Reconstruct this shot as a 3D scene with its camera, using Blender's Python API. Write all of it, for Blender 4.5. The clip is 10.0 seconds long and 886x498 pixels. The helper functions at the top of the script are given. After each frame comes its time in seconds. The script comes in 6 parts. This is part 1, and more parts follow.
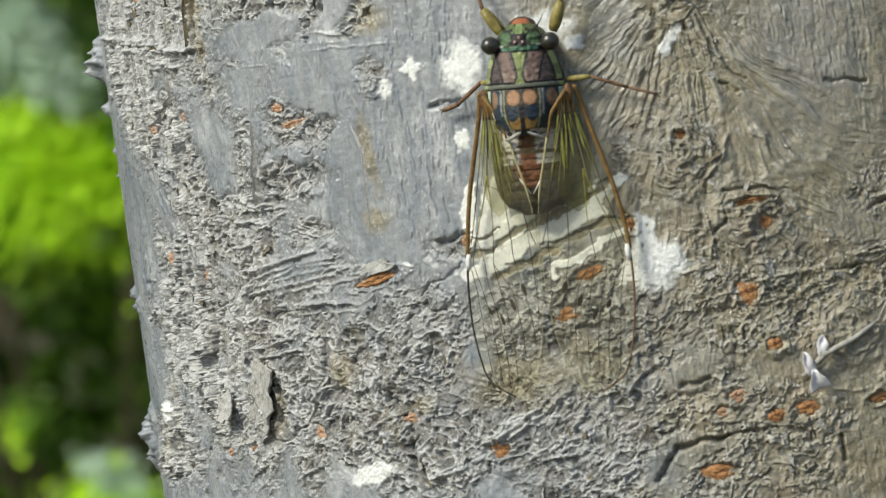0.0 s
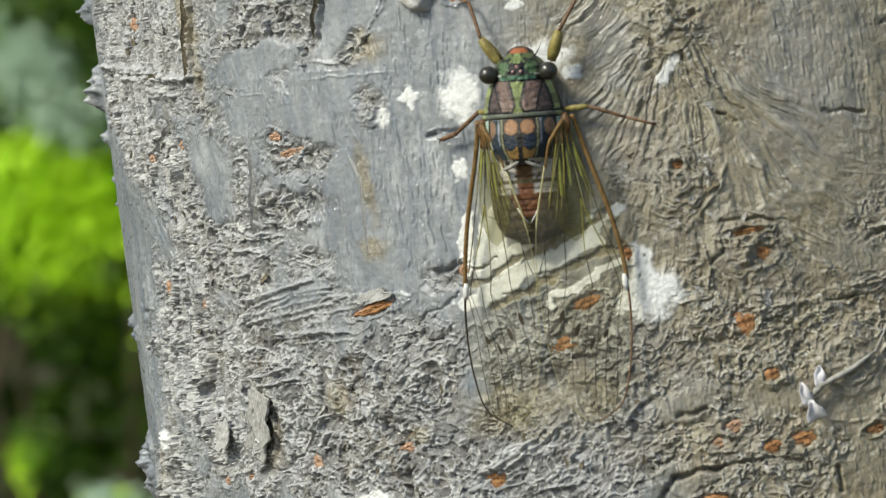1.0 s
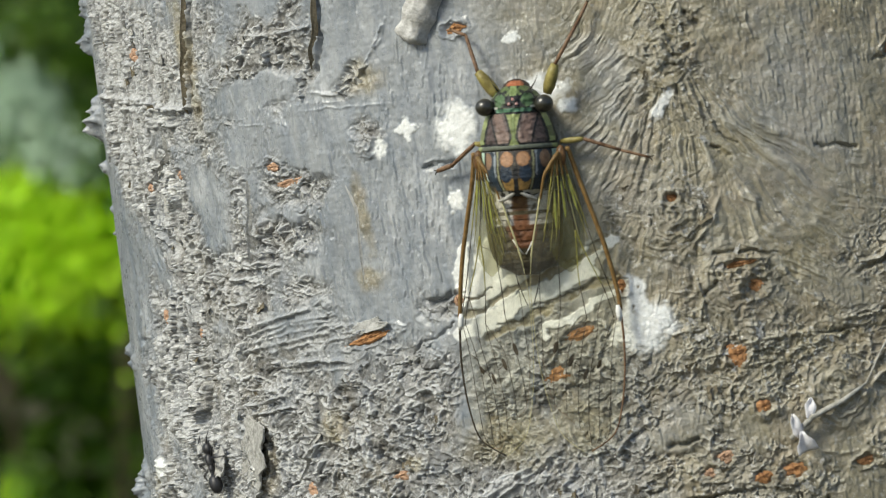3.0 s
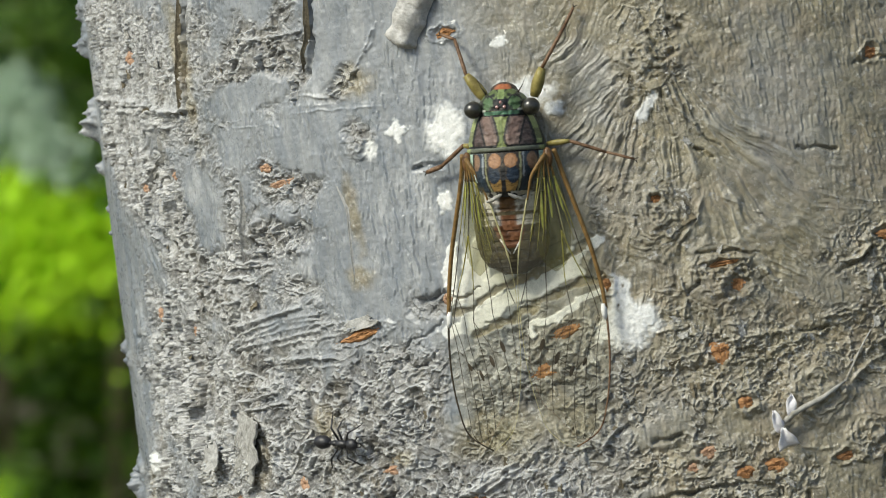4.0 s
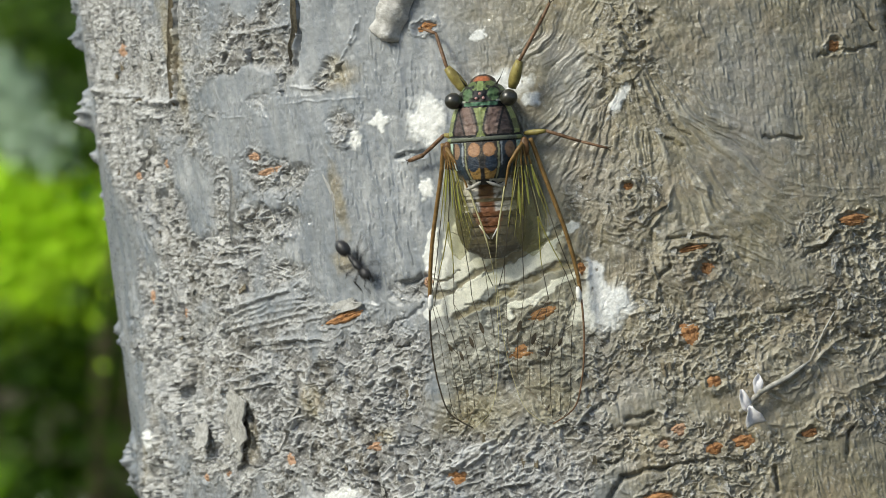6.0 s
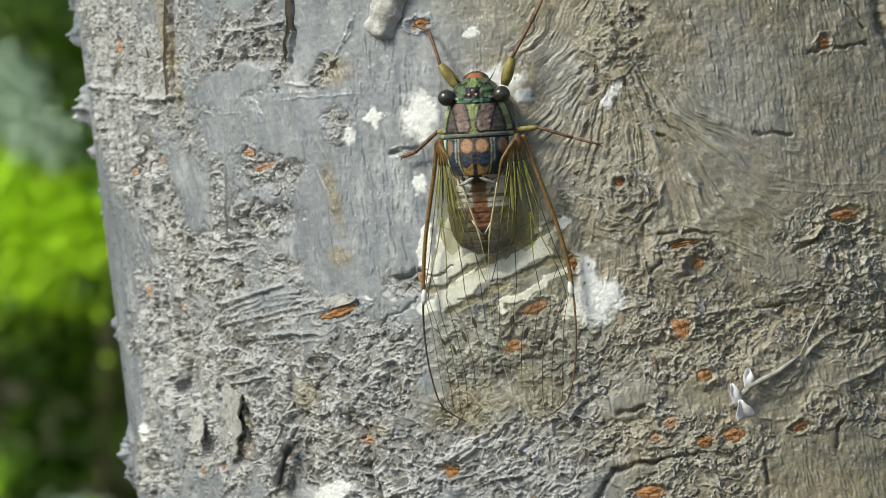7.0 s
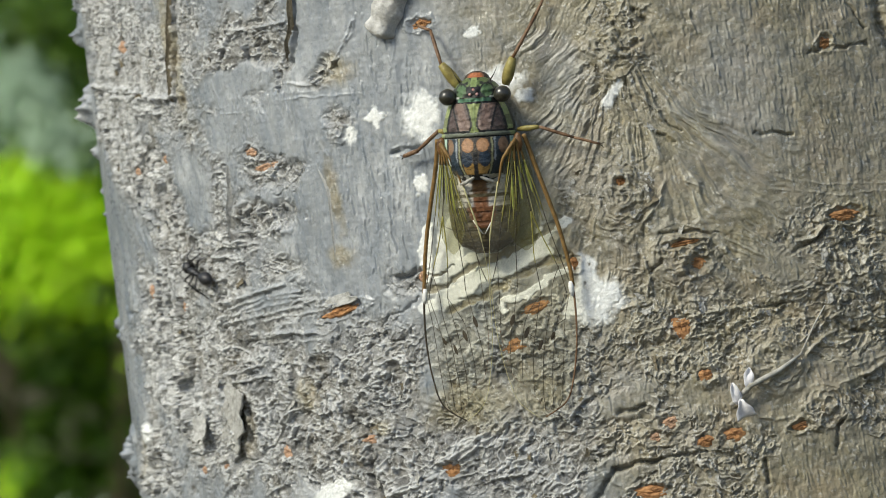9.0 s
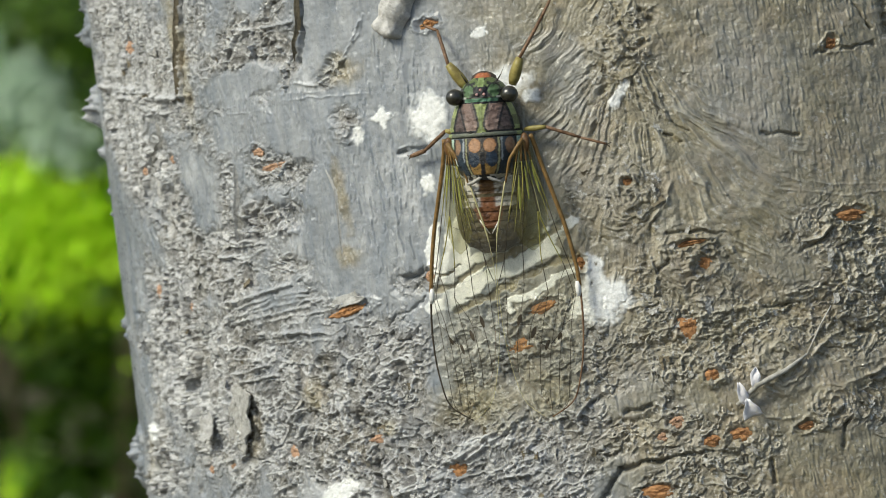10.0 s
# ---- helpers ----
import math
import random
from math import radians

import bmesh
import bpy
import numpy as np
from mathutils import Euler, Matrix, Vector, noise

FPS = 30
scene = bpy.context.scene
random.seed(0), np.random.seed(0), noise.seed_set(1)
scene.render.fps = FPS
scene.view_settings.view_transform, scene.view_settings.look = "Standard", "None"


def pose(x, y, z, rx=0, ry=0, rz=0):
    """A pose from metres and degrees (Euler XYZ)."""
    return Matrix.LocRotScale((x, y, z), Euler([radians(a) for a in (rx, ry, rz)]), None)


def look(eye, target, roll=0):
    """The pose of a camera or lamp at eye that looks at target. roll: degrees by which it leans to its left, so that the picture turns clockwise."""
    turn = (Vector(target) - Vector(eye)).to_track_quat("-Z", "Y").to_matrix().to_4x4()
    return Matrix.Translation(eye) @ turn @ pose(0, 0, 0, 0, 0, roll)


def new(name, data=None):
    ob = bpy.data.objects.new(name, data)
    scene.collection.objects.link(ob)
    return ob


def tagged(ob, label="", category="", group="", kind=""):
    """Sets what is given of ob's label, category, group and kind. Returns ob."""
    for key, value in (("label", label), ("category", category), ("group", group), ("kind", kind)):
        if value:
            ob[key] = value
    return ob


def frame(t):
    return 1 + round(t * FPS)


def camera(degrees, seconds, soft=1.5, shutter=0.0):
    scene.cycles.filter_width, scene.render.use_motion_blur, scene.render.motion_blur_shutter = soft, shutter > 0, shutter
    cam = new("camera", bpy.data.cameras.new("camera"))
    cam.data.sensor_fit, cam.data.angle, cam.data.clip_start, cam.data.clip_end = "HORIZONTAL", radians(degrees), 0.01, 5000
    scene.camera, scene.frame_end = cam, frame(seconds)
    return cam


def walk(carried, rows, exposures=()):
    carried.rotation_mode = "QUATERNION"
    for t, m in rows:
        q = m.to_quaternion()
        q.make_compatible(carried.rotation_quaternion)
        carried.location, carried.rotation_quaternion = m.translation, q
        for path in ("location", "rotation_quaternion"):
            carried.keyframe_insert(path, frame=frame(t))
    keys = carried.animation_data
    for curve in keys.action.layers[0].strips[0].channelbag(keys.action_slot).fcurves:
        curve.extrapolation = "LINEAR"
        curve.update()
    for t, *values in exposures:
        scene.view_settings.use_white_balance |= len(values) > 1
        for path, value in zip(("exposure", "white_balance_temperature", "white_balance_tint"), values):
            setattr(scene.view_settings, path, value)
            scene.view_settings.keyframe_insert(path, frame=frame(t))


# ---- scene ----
# ---------------------------------------------------------------- camera
cam = camera(10.0, 10.0, soft=0.7, shutter=0.5)
cam.data.dof.use_dof = True
cam.data.dof.focus_distance = 0.852
cam.data.dof.aperture_fstop = 50.0
walk(cam, [
    (0.0, pose(-0.0047, -0.8037, 1.3028, 89.373, 0.818, 0.184)),
    (0.5, pose(-0.0031, -0.8034, 1.3026, 89.549, 0.710, 0.278)),
    (1.0, pose(-0.0032, -0.8036, 1.3019, 89.767, 0.583, 0.264)),
    (1.5, pose(-0.0038, -0.8043, 1.3017, 89.914, 0.460, 0.220)),
    (2.0, pose(-0.0039, -0.8044, 1.3017, 90.009, 0.355, 0.207)),
    (2.5, pose(-0.0050, -0.8054, 1.3012, 90.106, 0.248, 0.130)),
    (3.0, pose(-0.0040, -0.8112, 1.3004, 90.218, 0.157, 0.156)),
    (4.5, pose(-0.0034, -0.8385, 1.3000, 90.223, 0.028, 0.006)),
    (5.0, pose(-0.0039, -0.8474, 1.2994, 90.206, 0.013, -0.080)),
    (5.5, pose(-0.0037, -0.8569, 1.2994, 90.151, 0.017, -0.129)),
    (7.0, pose(-0.0010, -0.8723, 1.2998, 90.019, -0.001, -0.060)),
    (7.5, pose(-0.0000, -0.8728, 1.3000, 90.000, 0.000, -0.000)),
    (8.0, pose(-0.0000, -0.8728, 1.3000, 90.000, 0.000, -0.000)),
    (8.5, pose(0.0015, -0.8725, 1.2998, 90.010, -0.006, 0.099)),
    (9.0, pose(0.0021, -0.8735, 1.2986, 90.091, -0.021, 0.155)),
    (9.5, pose(0.0022, -0.8743, 1.2990, 90.064, -0.011, 0.199)),
    (10.0, pose(0.0013, -0.8748, 1.2984, 90.103, -0.035, 0.181)),
], exposures=[(0.0, 0.50), (10.0, 0.50)])

# ---------------------------------------------------------------- light: bright shade, open to the upper left
world = bpy.data.worlds.new("overcast_sky")
scene.world = world
world.use_nodes = True
_n = world.node_tree.nodes
_sky = _n.new("ShaderNodeTexSky")
_sky.sky_type, _sky.sun_disc = "NISHITA", False
_sky.sun_elevation, _sky.sun_rotation = radians(40), radians(231)
world.node_tree.links.new(_sky.outputs[0], _n["Background"].inputs[0])
_n["Background"].inputs[1].default_value = 0.092
_sun = bpy.data.lights.new("sun", "SUN")
_sun.energy, _sun.angle, _sun.color = 2.7, radians(17), (1.0, 0.965, 0.81)
sun = new("sun", _sun)
sun.matrix_world = look((-3.3, -2.3, 4.1), (0, 0, 1.2))

# ---------------------------------------------------------------- materials
def node_mat(name, rough=0.8, spec=0.3):
    m = bpy.data.materials.new(name)
    m.use_nodes = True
    b = m.node_tree.nodes["Principled BSDF"]
    b.inputs["Roughness"].default_value = rough
    b.inputs["Specular IOR Level"].default_value = spec
    return m, m.node_tree.nodes, m.node_tree.links, b


def mix_col(nodes, links, fac, a, b, how="MIX"):
    n = nodes.new("ShaderNodeMix")
    n.data_type, n.blend_type = "RGBA", how
    for sock, v in ((n.inputs[0], fac), (n.inputs[6], a), (n.inputs[7], b)):
        if hasattr(v, "is_output"):
            links.new(v, sock)
        else:
            sock.default_value = v if not isinstance(v, tuple) else (*v, 1.0)
    return n.outputs[2]


def noise_out(nodes, links, coord, scale, detail=4.0, rough=0.6, lo=0.35, hi=0.65):
    n = nodes.new("ShaderNodeTexNoise")
    n.inputs["Scale"].default_value, n.inputs["Detail"].default_value, n.inputs["Roughness"].default_value = scale, detail, rough
    links.new(coord, n.inputs["Vector"])
    r = nodes.new("ShaderNodeMapRange")
    r.inputs[1].default_value, r.inputs[2].default_value = lo, hi
    links.new(n.outputs["Fac"], r.inputs[0])
    return r.outputs[0]


def bump_to(nodes, links, bsdf, height, strength, dist):
    n = nodes.new("ShaderNodeBump")
    n.inputs["Strength"].default_value, n.inputs["Distance"].default_value = strength, dist
    links.new(height, n.inputs["Height"])
    links.new(n.outputs[0], bsdf.inputs["Normal"])


def coord_of(nodes):
    return nodes.new("ShaderNodeTexCoord").outputs["Object"]


def attr(nodes, name):
    n = nodes.new("ShaderNodeAttribute")
    n.attribute_name = name
    return n


def stretched(n, l, co, sx, sy, sz):
    m = n.new("ShaderNodeMapping")
    m.inputs["Scale"].default_value = (sx, sy, sz)
    l.new(co, m.inputs["Vector"])
    return m.outputs[0]


def times(n, l, a, b):
    m = n.new("ShaderNodeMath")
    m.operation = "MULTIPLY"
    for sock, v in zip(m.inputs, (a, b)):
        if hasattr(v, "is_output"):
            l.new(v, sock)
        else:
            sock.default_value = v
    return m.outputs[0]


def speck_amount(n, l, crust):
    r = n.new("ShaderNodeMapRange")
    r.inputs[3].default_value, r.inputs[4].default_value = 0.10, 0.40
    l.new(crust, r.inputs[0])
    return r.outputs[0]


def bark_material():
    m, n, l, b = node_mat("bark", 0.7, 0.7)
    co = coord_of(n)
    crust, algae, lichen, layer, tone = (attr(n, a).outputs["Fac"] for a in ("crust", "algae", "lichen", "layer", "tone"))
    big = noise_out(n, l, co, 55, 3)
    mid = noise_out(n, l, co, 320, 5, 0.65)
    fine = noise_out(n, l, co, 1700, 8, 0.75)
    upright = noise_out(n, l, stretched(n, l, co, 1, 1, 0.16), 420, 4, 0.6, 0.38, 0.68)
    level = noise_out(n, l, stretched(n, l, co, 0.2, 0.2, 1), 700, 4, 0.6, 0.42, 0.7)
    smooth = mix_col(n, l, big, (0.145, 0.174, 0.205), (0.25, 0.272, 0.296))
    smooth = mix_col(n, l, times(n, l, upright, 0.55), smooth, (0.38, 0.39, 0.388))
    smooth = mix_col(n, l, times(n, l, level, 0.35), smooth, (0.20, 0.215, 0.22))
    chalk = noise_out(n, l, stretched(n, l, co, 1, 1, 0.5), 130, 6, 0.7, 0.52, 0.70)
    smooth = mix_col(n, l, times(n, l, chalk, 0.7), smooth, (0.56, 0.57, 0.57))
    rough = mix_col(n, l, mid, (0.115, 0.117, 0.115), (0.25, 0.255, 0.257))
    rough = mix_col(n, l, noise_out(n, l, co, 95, 4, 0.6, 0.42, 0.62), rough, mix_col(n, l, mid, (0.12, 0.11, 0.088), (0.245, 0.23, 0.192)))
    rough = mix_col(n, l, noise_out(n, l, co, 70, 4, 0.6, 0.56, 0.68), rough, mix_col(n, l, mid, (0.13, 0.146, 0.165), (0.24, 0.26, 0.282)))
    rough = mix_col(n, l, tone, mix_col(n, l, mid, (0.05, 0.048, 0.043), (0.13, 0.13, 0.124)), rough)
    # pale split edges, with highlights on rims and crests painted in
    rough = mix_col(n, l, layer, rough, (0.55, 0.56, 0.56))
    c = mix_col(n, l, crust, smooth, rough)
    crumbs = noise_out(n, l, co, 1050, 6, 0.65, 0.57, 0.66)
    pits = noise_out(n, l, co, 760, 6, 0.7, 0.58, 0.68)
    ochre = noise_out(n, l, co, 150, 4, 0.6, 0.48, 0.66)
    green = mix_col(n, l, mid, (0.122, 0.106, 0.056), (0.31, 0.266, 0.148))
    green = mix_col(n, l, tone, (0.10, 0.088, 0.05), green)
    green = mix_col(n, l, times(n, l, layer, 0.8), green, (0.48, 0.45, 0.345))
    green = mix_col(n, l, times(n, l, ochre, 0.55), green, (0.34, 0.265, 0.15))
    green = mix_col(n, l, times(n, l, big, 0.30), green, (0.25, 0.24, 0.215))
    c = mix_col(n, l, algae, c, green)
    broken = n.new("ShaderNodeMath")
    broken.operation = "MAXIMUM"
    l.new(crust, broken.inputs[0])
    l.new(times(n, l, algae, 0.6), broken.inputs[1])
    c = mix_col(n, l, times(n, l, times(n, l, pits, broken.outputs[0]), 0.45), c, (0.08, 0.07, 0.055))
    c = mix_col(n, l, times(n, l, times(n, l, crumbs, broken.outputs[0]), 0.8), c, (0.58, 0.585, 0.57))
    speck = noise_out(n, l, co, 2200, 3, 0.6, 0.3, 0.7)
    c = mix_col(n, l, speck_amount(n, l, crust), c, mix_col(n, l, speck, (0.36, 0.35, 0.32), (1.45, 1.45, 1.45)), "MULTIPLY")
    pale = mix_col(n, l, fine, (0.62, 0.64, 0.62), (0.86, 0.87, 0.85))
    c = mix_col(n, l, lichen, c, pale)
    l.new(c, b.inputs["Base Color"])
    gl = n.new("ShaderNodeMapRange")
    gl.inputs[3].default_value, gl.inputs[4].default_value = 0.2, 0.55
    l.new(noise_out(n, l, co, 600, 4, 0.6), gl.inputs[0])
    l.new(gl.outputs[0], b.inputs["Roughness"])
    bn = n.new("ShaderNodeBump")
    bn.inputs["Distance"].default_value = 0.0004
    r = n.new("ShaderNodeMapRange")
    r.inputs[3].default_value, r.inputs[4].default_value = 0.10, 0.40
    l.new(broken.outputs[0], r.inputs[0])
    l.new(r.outputs[0], bn.inputs["Strength"])
    l.new(fine, bn.inputs["Height"])
    l.new(bn.outputs[0], b.inputs["Normal"])
    return m


def grain_material(name, dark, light, scale=900, rough=0.8, bump=0.3, spec=0.25):
    m, n, l, b = node_mat(name, rough, spec)
    co = coord_of(n)
    f = noise_out(n, l, co, scale, 5, 0.65)
    g = noise_out(n, l, co, scale * 0.17, 3, 0.6)
    c = mix_col(n, l, f, dark, light)
    mid = tuple((x + y) * 0.5 for x, y in zip(dark, light))
    l.new(mix_col(n, l, g, c, mix_col(n, l, 0.5, c, mid)), b.inputs["Base Color"])
    bump_to(n, l, b, f, bump, 0.00025)
    return m


def tint_material(name, rough=0.45, spec=0.5, scale=1800):
    """Pigment from the mesh's own colour pattern, broken up by fine speckle."""
    m, n, l, b = node_mat(name, rough, spec)
    co = coord_of(n)
    f = noise_out(n, l, co, scale, 4, 0.6, 0.3, 0.7)
    c = mix_col(n, l, 0.6, attr(n, "tint").outputs["Color"], mix_col(n, l, f, (0.55, 0.54, 0.52), (1.35, 1.35, 1.35)), "MULTIPLY")
    dust = noise_out(n, l, co, 520, 5, 0.7, 0.52, 0.72)
    c = mix_col(n, l, times(n, l, dust, 0.14), c, (0.26, 0.24, 0.19))
    l.new(c, b.inputs["Base Color"])
    bump_to(n, l, b, f, 0.5, 0.0002)
    return m


def membrane_material(name, tint, veil=0.10, rough=0.18):
    m, n, l, b = node_mat(name, rough, 0.5)
    co = coord_of(n)
    b.inputs["Base Color"].default_value = (*tint, 1)
    clear = n.new("ShaderNodeBsdfTransparent")
    clear.inputs[0].default_value = tuple(0.55 + 0.45 * t for t in tint) + (1,)
    mixer = n.new("ShaderNodeMixShader")
    f = noise_out(n, l, co, 260, 3, 0.5, 0.25, 0.75)
    r = n.new("ShaderNodeMapRange")
    r.inputs[3].default_value, r.inputs[4].default_value = veil * 0.5, veil * 1.6
    l.new(f, r.inputs[0])
    l.new(r.outputs[0], mixer.inputs[0])
    l.new(clear.outputs[0], mixer.inputs[1])
    l.new(b.outputs[0], mixer.inputs[2])
    l.new(mixer.outputs[0], n["Material Output"].inputs[0])
    return m


def leaf_material(name, dark, light, glow, rough=0.4, through_light=0.45):
    m, n, l, b = node_mat(name, rough, 0.4)
    co = coord_of(n)
    c = mix_col(n, l, noise_out(n, l, co, 6, 3), dark, light)
    c = mix_col(n, l, noise_out(n, l, co, 40, 3), c, light)
    l.new(c, b.inputs["Base Color"])
    t = n.new("ShaderNodeBsdfTranslucent")
    t.inputs[0].default_value = (*glow, 1)
    mixer = n.new("ShaderNodeMixShader")
    mixer.inputs[0].default_value = through_light
    l.new(b.outputs[0], mixer.inputs[1])
    l.new(t.outputs[0], mixer.inputs[2])
    l.new(mixer.outputs[0], n["Material Output"].inputs[0])
    return m


BARK = bark_material()
CORK = grain_material("orange_cork", (0.13, 0.055, 0.025), (0.58, 0.31, 0.135), 900)
CORK_PALE = grain_material("pale_cork", (0.20, 0.11, 0.06), (0.68, 0.45, 0.31), 1300)
PEEL = grain_material("peeling_bark", (0.18, 0.178, 0.16), (0.50, 0.495, 0.465), 1500)
PEEL_BROWN = grain_material("brown_bark_edge", (0.085, 0.07, 0.045), (0.22, 0.19, 0.13), 2400)
PEEL_PALE = grain_material("pale_bark_skin", (0.28, 0.28, 0.265), (0.52, 0.515, 0.49), 1500)
ROLL = grain_material("rolled_bark_skin", (0.30, 0.295, 0.27), (0.66, 0.65, 0.62), 700, 0.7, 0.8)
PETAL = grain_material("dry_petal", (0.62, 0.61, 0.63), (0.82, 0.81, 0.83), 500, 0.6)
THREAD = grain_material("dry_stalk", (0.25, 0.24, 0.20), (0.52, 0.51, 0.47), 900)
PIGMENT = tint_material("cicada_shell", 0.5, 0.35)
EYE_MAT = grain_material("compound_eye", (0.012, 0.013, 0.009), (0.045, 0.042, 0.03), 2500, 0.28, 0.05, 0.7)
OCELLUS = grain_material("ocellus", (0.30, 0.12, 0.10), (0.55, 0.35, 0.32), 2500, 0.15, 0.02, 0.7)
COSTA = grain_material("brown_vein", (0.12, 0.07, 0.022), (0.27, 0.165, 0.06), 900, 0.4)
VEIN_GREEN = grain_material("olive_vein", (0.14, 0.13, 0.022), (0.36, 0.33, 0.085), 900, 0.4)
VEIN_PALE = grain_material("straw_vein", (0.34, 0.31, 0.14), (0.56, 0.52, 0.30), 900, 0.4)
VEIN_DARK = grain_material("dark_vein", (0.018, 0.016, 0.012), (0.07, 0.055, 0.035), 900, 0.4)
NODE_WHITE = grain_material("white_node", (0.62, 0.62, 0.58), (0.80, 0.80, 0.77), 900, 0.6)
CLEAR_WING = membrane_material("clear_wing", (0.92, 0.90, 0.76), 0.03)
YELLOW_WING = membrane_material("yellow_wing", (0.34, 0.33, 0.09), 0.12)
WING_ROOT = grain_material("wing_root", (0.05, 0.024, 0.010), (0.17, 0.09, 0.035), 700, 0.35)
LIME_CELL = grain_material("lime_cell", (0.09, 0.095, 0.018), (0.36, 0.38, 0.10), 420, 0.25)
LEG_OLIVE = grain_material("olive_leg", (0.07, 0.048, 0.014), (0.36, 0.31, 0.10), 480, 0.35)
LEG_BROWN = grain_material("brown_leg", (0.075, 0.04, 0.022), (0.25, 0.15, 0.085), 1100, 0.45)
ANT_BLACK = grain_material("ant_shell", (0.010, 0.010, 0.011), (0.035, 0.035, 0.038), 2500, 0.42, 0.1, 0.5)
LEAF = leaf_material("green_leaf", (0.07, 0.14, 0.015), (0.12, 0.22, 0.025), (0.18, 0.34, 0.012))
# leaf colours with sun, sky sheen and shade painted in
LEAF_SUN_TINT = leaf_material("sun_tinted_leaf", (0.42, 0.74, 0.012), (0.54, 0.86, 0.014), (0.50, 0.80, 0.012), 0.6, 0.2)
LEAF_SHEEN_TINT = leaf_material("sky_sheen_leaf", (0.46, 0.64, 0.44), (0.60, 0.76, 0.57), (0.30, 0.50, 0.26), 0.6, 0.2)
LEAF_SHADE_TINT = leaf_material("shade_tinted_leaf", (0.024, 0.062, 0.007), (0.05, 0.115, 0.011), (0.06, 0.14, 0.007), 0.7)
BACKDROP_GREEN = grain_material("backdrop_green", (0.012, 0.022, 0.008), (0.05, 0.085, 0.02), 0.35, 0.95)
STEM = grain_material("shrub_stem", (0.05, 0.04, 0.025), (0.14, 0.11, 0.07), 60)
SOIL = grain_material("soil", (0.045, 0.038, 0.024), (0.10, 0.09, 0.05), 4, 0.95)


# ---------------------------------------------------------------- builders
def mesh_of(name, verts, faces, mats=(), smooth=True):
    me = bpy.data.meshes.new(name)
    me.from_pydata([tuple(v) for v in verts], [], [tuple(f) for f in faces])
    for m in mats:
        me.materials.append(m)
    if smooth:
        me.polygons.foreach_set("use_smooth", [True] * len(me.polygons))
    me.update()
    return me


def part(name, me, parent, label=""):
    ob = new(name, me)
    ob.parent = parent
    return tagged(ob, label)


NOISE_TABLE = np.random.RandomState(7).uniform(-1, 1, (512, 512)).astype(np.float32)


def vnoise(x, y, seed=0):
    fx, fy = np.floor(x), np.floor(y)
    tx, ty = (x - fx).astype(np.float32), (y - fy).astype(np.float32)
    tx, ty = tx * tx * tx * (tx * (tx * 6 - 15) + 10), ty * ty * ty * (ty * (ty * 6 - 15) + 10)
    ix, iy = fx.astype(np.int32) + seed * 37, fy.astype(np.int32) + seed * 91
    ix, iy, jx, jy = (ix & 511) * 512, iy & 511, ((ix + 1) & 511) * 512, (iy + 1) & 511
    T = NOISE_TABLE.ravel()
    a, b, c, d = T[ix + iy], T[jx + iy], T[ix + jy], T[jx + jy]
    a = a + (b - a) * tx
    return a + (c + (d - c) * tx - a) * ty


def fbm(x, y, octaves=4, seed=0, gain=0.5):
    total, amp, norm = 0.0, 1.0, 0.0
    for o in range(octaves):
        total = total + amp * vnoise(x * 2.03 ** o + 17.3 * o, y * 2.03 ** o - 9.1 * o, seed + o)
        norm, amp = norm + amp, amp * gain
    return total / norm


def step(x, lo, hi):
    t = np.clip((x - lo) / (hi - lo), 0, 1)
    return t * t * (3 - 2 * t)


# ---------------------------------------------------------------- the trunk's surface: s mm round the trunk, v mm along it
RADIUS = 110.0
TRUNK_POSE = pose(0.04633, 0.10263, 1.30, 0, -7.1, 0)


def on_trunk(s, v, h=0.0):
    a = s / RADIUS
    return np.stack([(RADIUS + h) * np.sin(a), -(RADIUS + h) * np.cos(a), v + 0 * s], -1) * 0.001


def patch(S, V, at, rs, rv, turn=0.0, edge=0.35, ragged=0.45, seed=3, size=4.0):
    """1 inside an uneven round patch, 0 outside."""
    c, q = math.cos(radians(turn)), math.sin(radians(turn))
    x, y = (S - at[0]) * c + (V - at[1]) * q, -(S - at[0]) * q + (V - at[1]) * c
    d = np.sqrt((x / rs) ** 2 + (y / rv) ** 2)
    near = d < 2.5
    out = np.zeros_like(S)
    if near.any():
        dn = d[near] + ragged * fbm(S[near] / size, V[near] / size, 4, seed, 0.6)
        out[near] = 1 - step(dn, 1 - edge, 1 + edge)
    return out


def line_field(S, V, pts, width, wobble=0.4, seed=5):
    """Nearness, 1 to 0, to a wavering line through pts."""
    out = np.zeros_like(S)
    lo = np.min(pts, 0) - 3 * width - 2
    hi = np.max(pts, 0) + 3 * width + 2
    near = (S > lo[0]) & (S < hi[0]) & (V > lo[1]) & (V < hi[1])
    if not near.any():
        return out
    x, y = S[near], V[near]
    x = x + wobble * fbm(x / 2.2, y / 2.2, 3, seed)
    y = y + wobble * fbm(x / 2.2, y / 2.2, 3, seed + 7)
    best = np.full(x.shape, 1e9)
    for (ax, ay), (bx, by) in zip(pts[:-1], pts[1:]):
        dx, dy = bx - ax, by - ay
        t = np.clip(((x - ax) * dx + (y - ay) * dy) / (dx * dx + dy * dy + 1e-9), 0, 1)
        best = np.minimum(best, np.hypot(x - ax - t * dx, y - ay - t * dy))
    out[near] = np.exp(-(best / width) ** 2)
    return out


def terrace(n, levels):
    q = n * levels
    f = np.floor(q)
    return (f + step(q - f, 0.0, 0.28)) / levels


LENTICELS = []


def lenticel(at, length, height, turn=4.0, mat=0):
    LENTICELS.append((at, 1.2 * length, 1.35 * height, turn, mat))


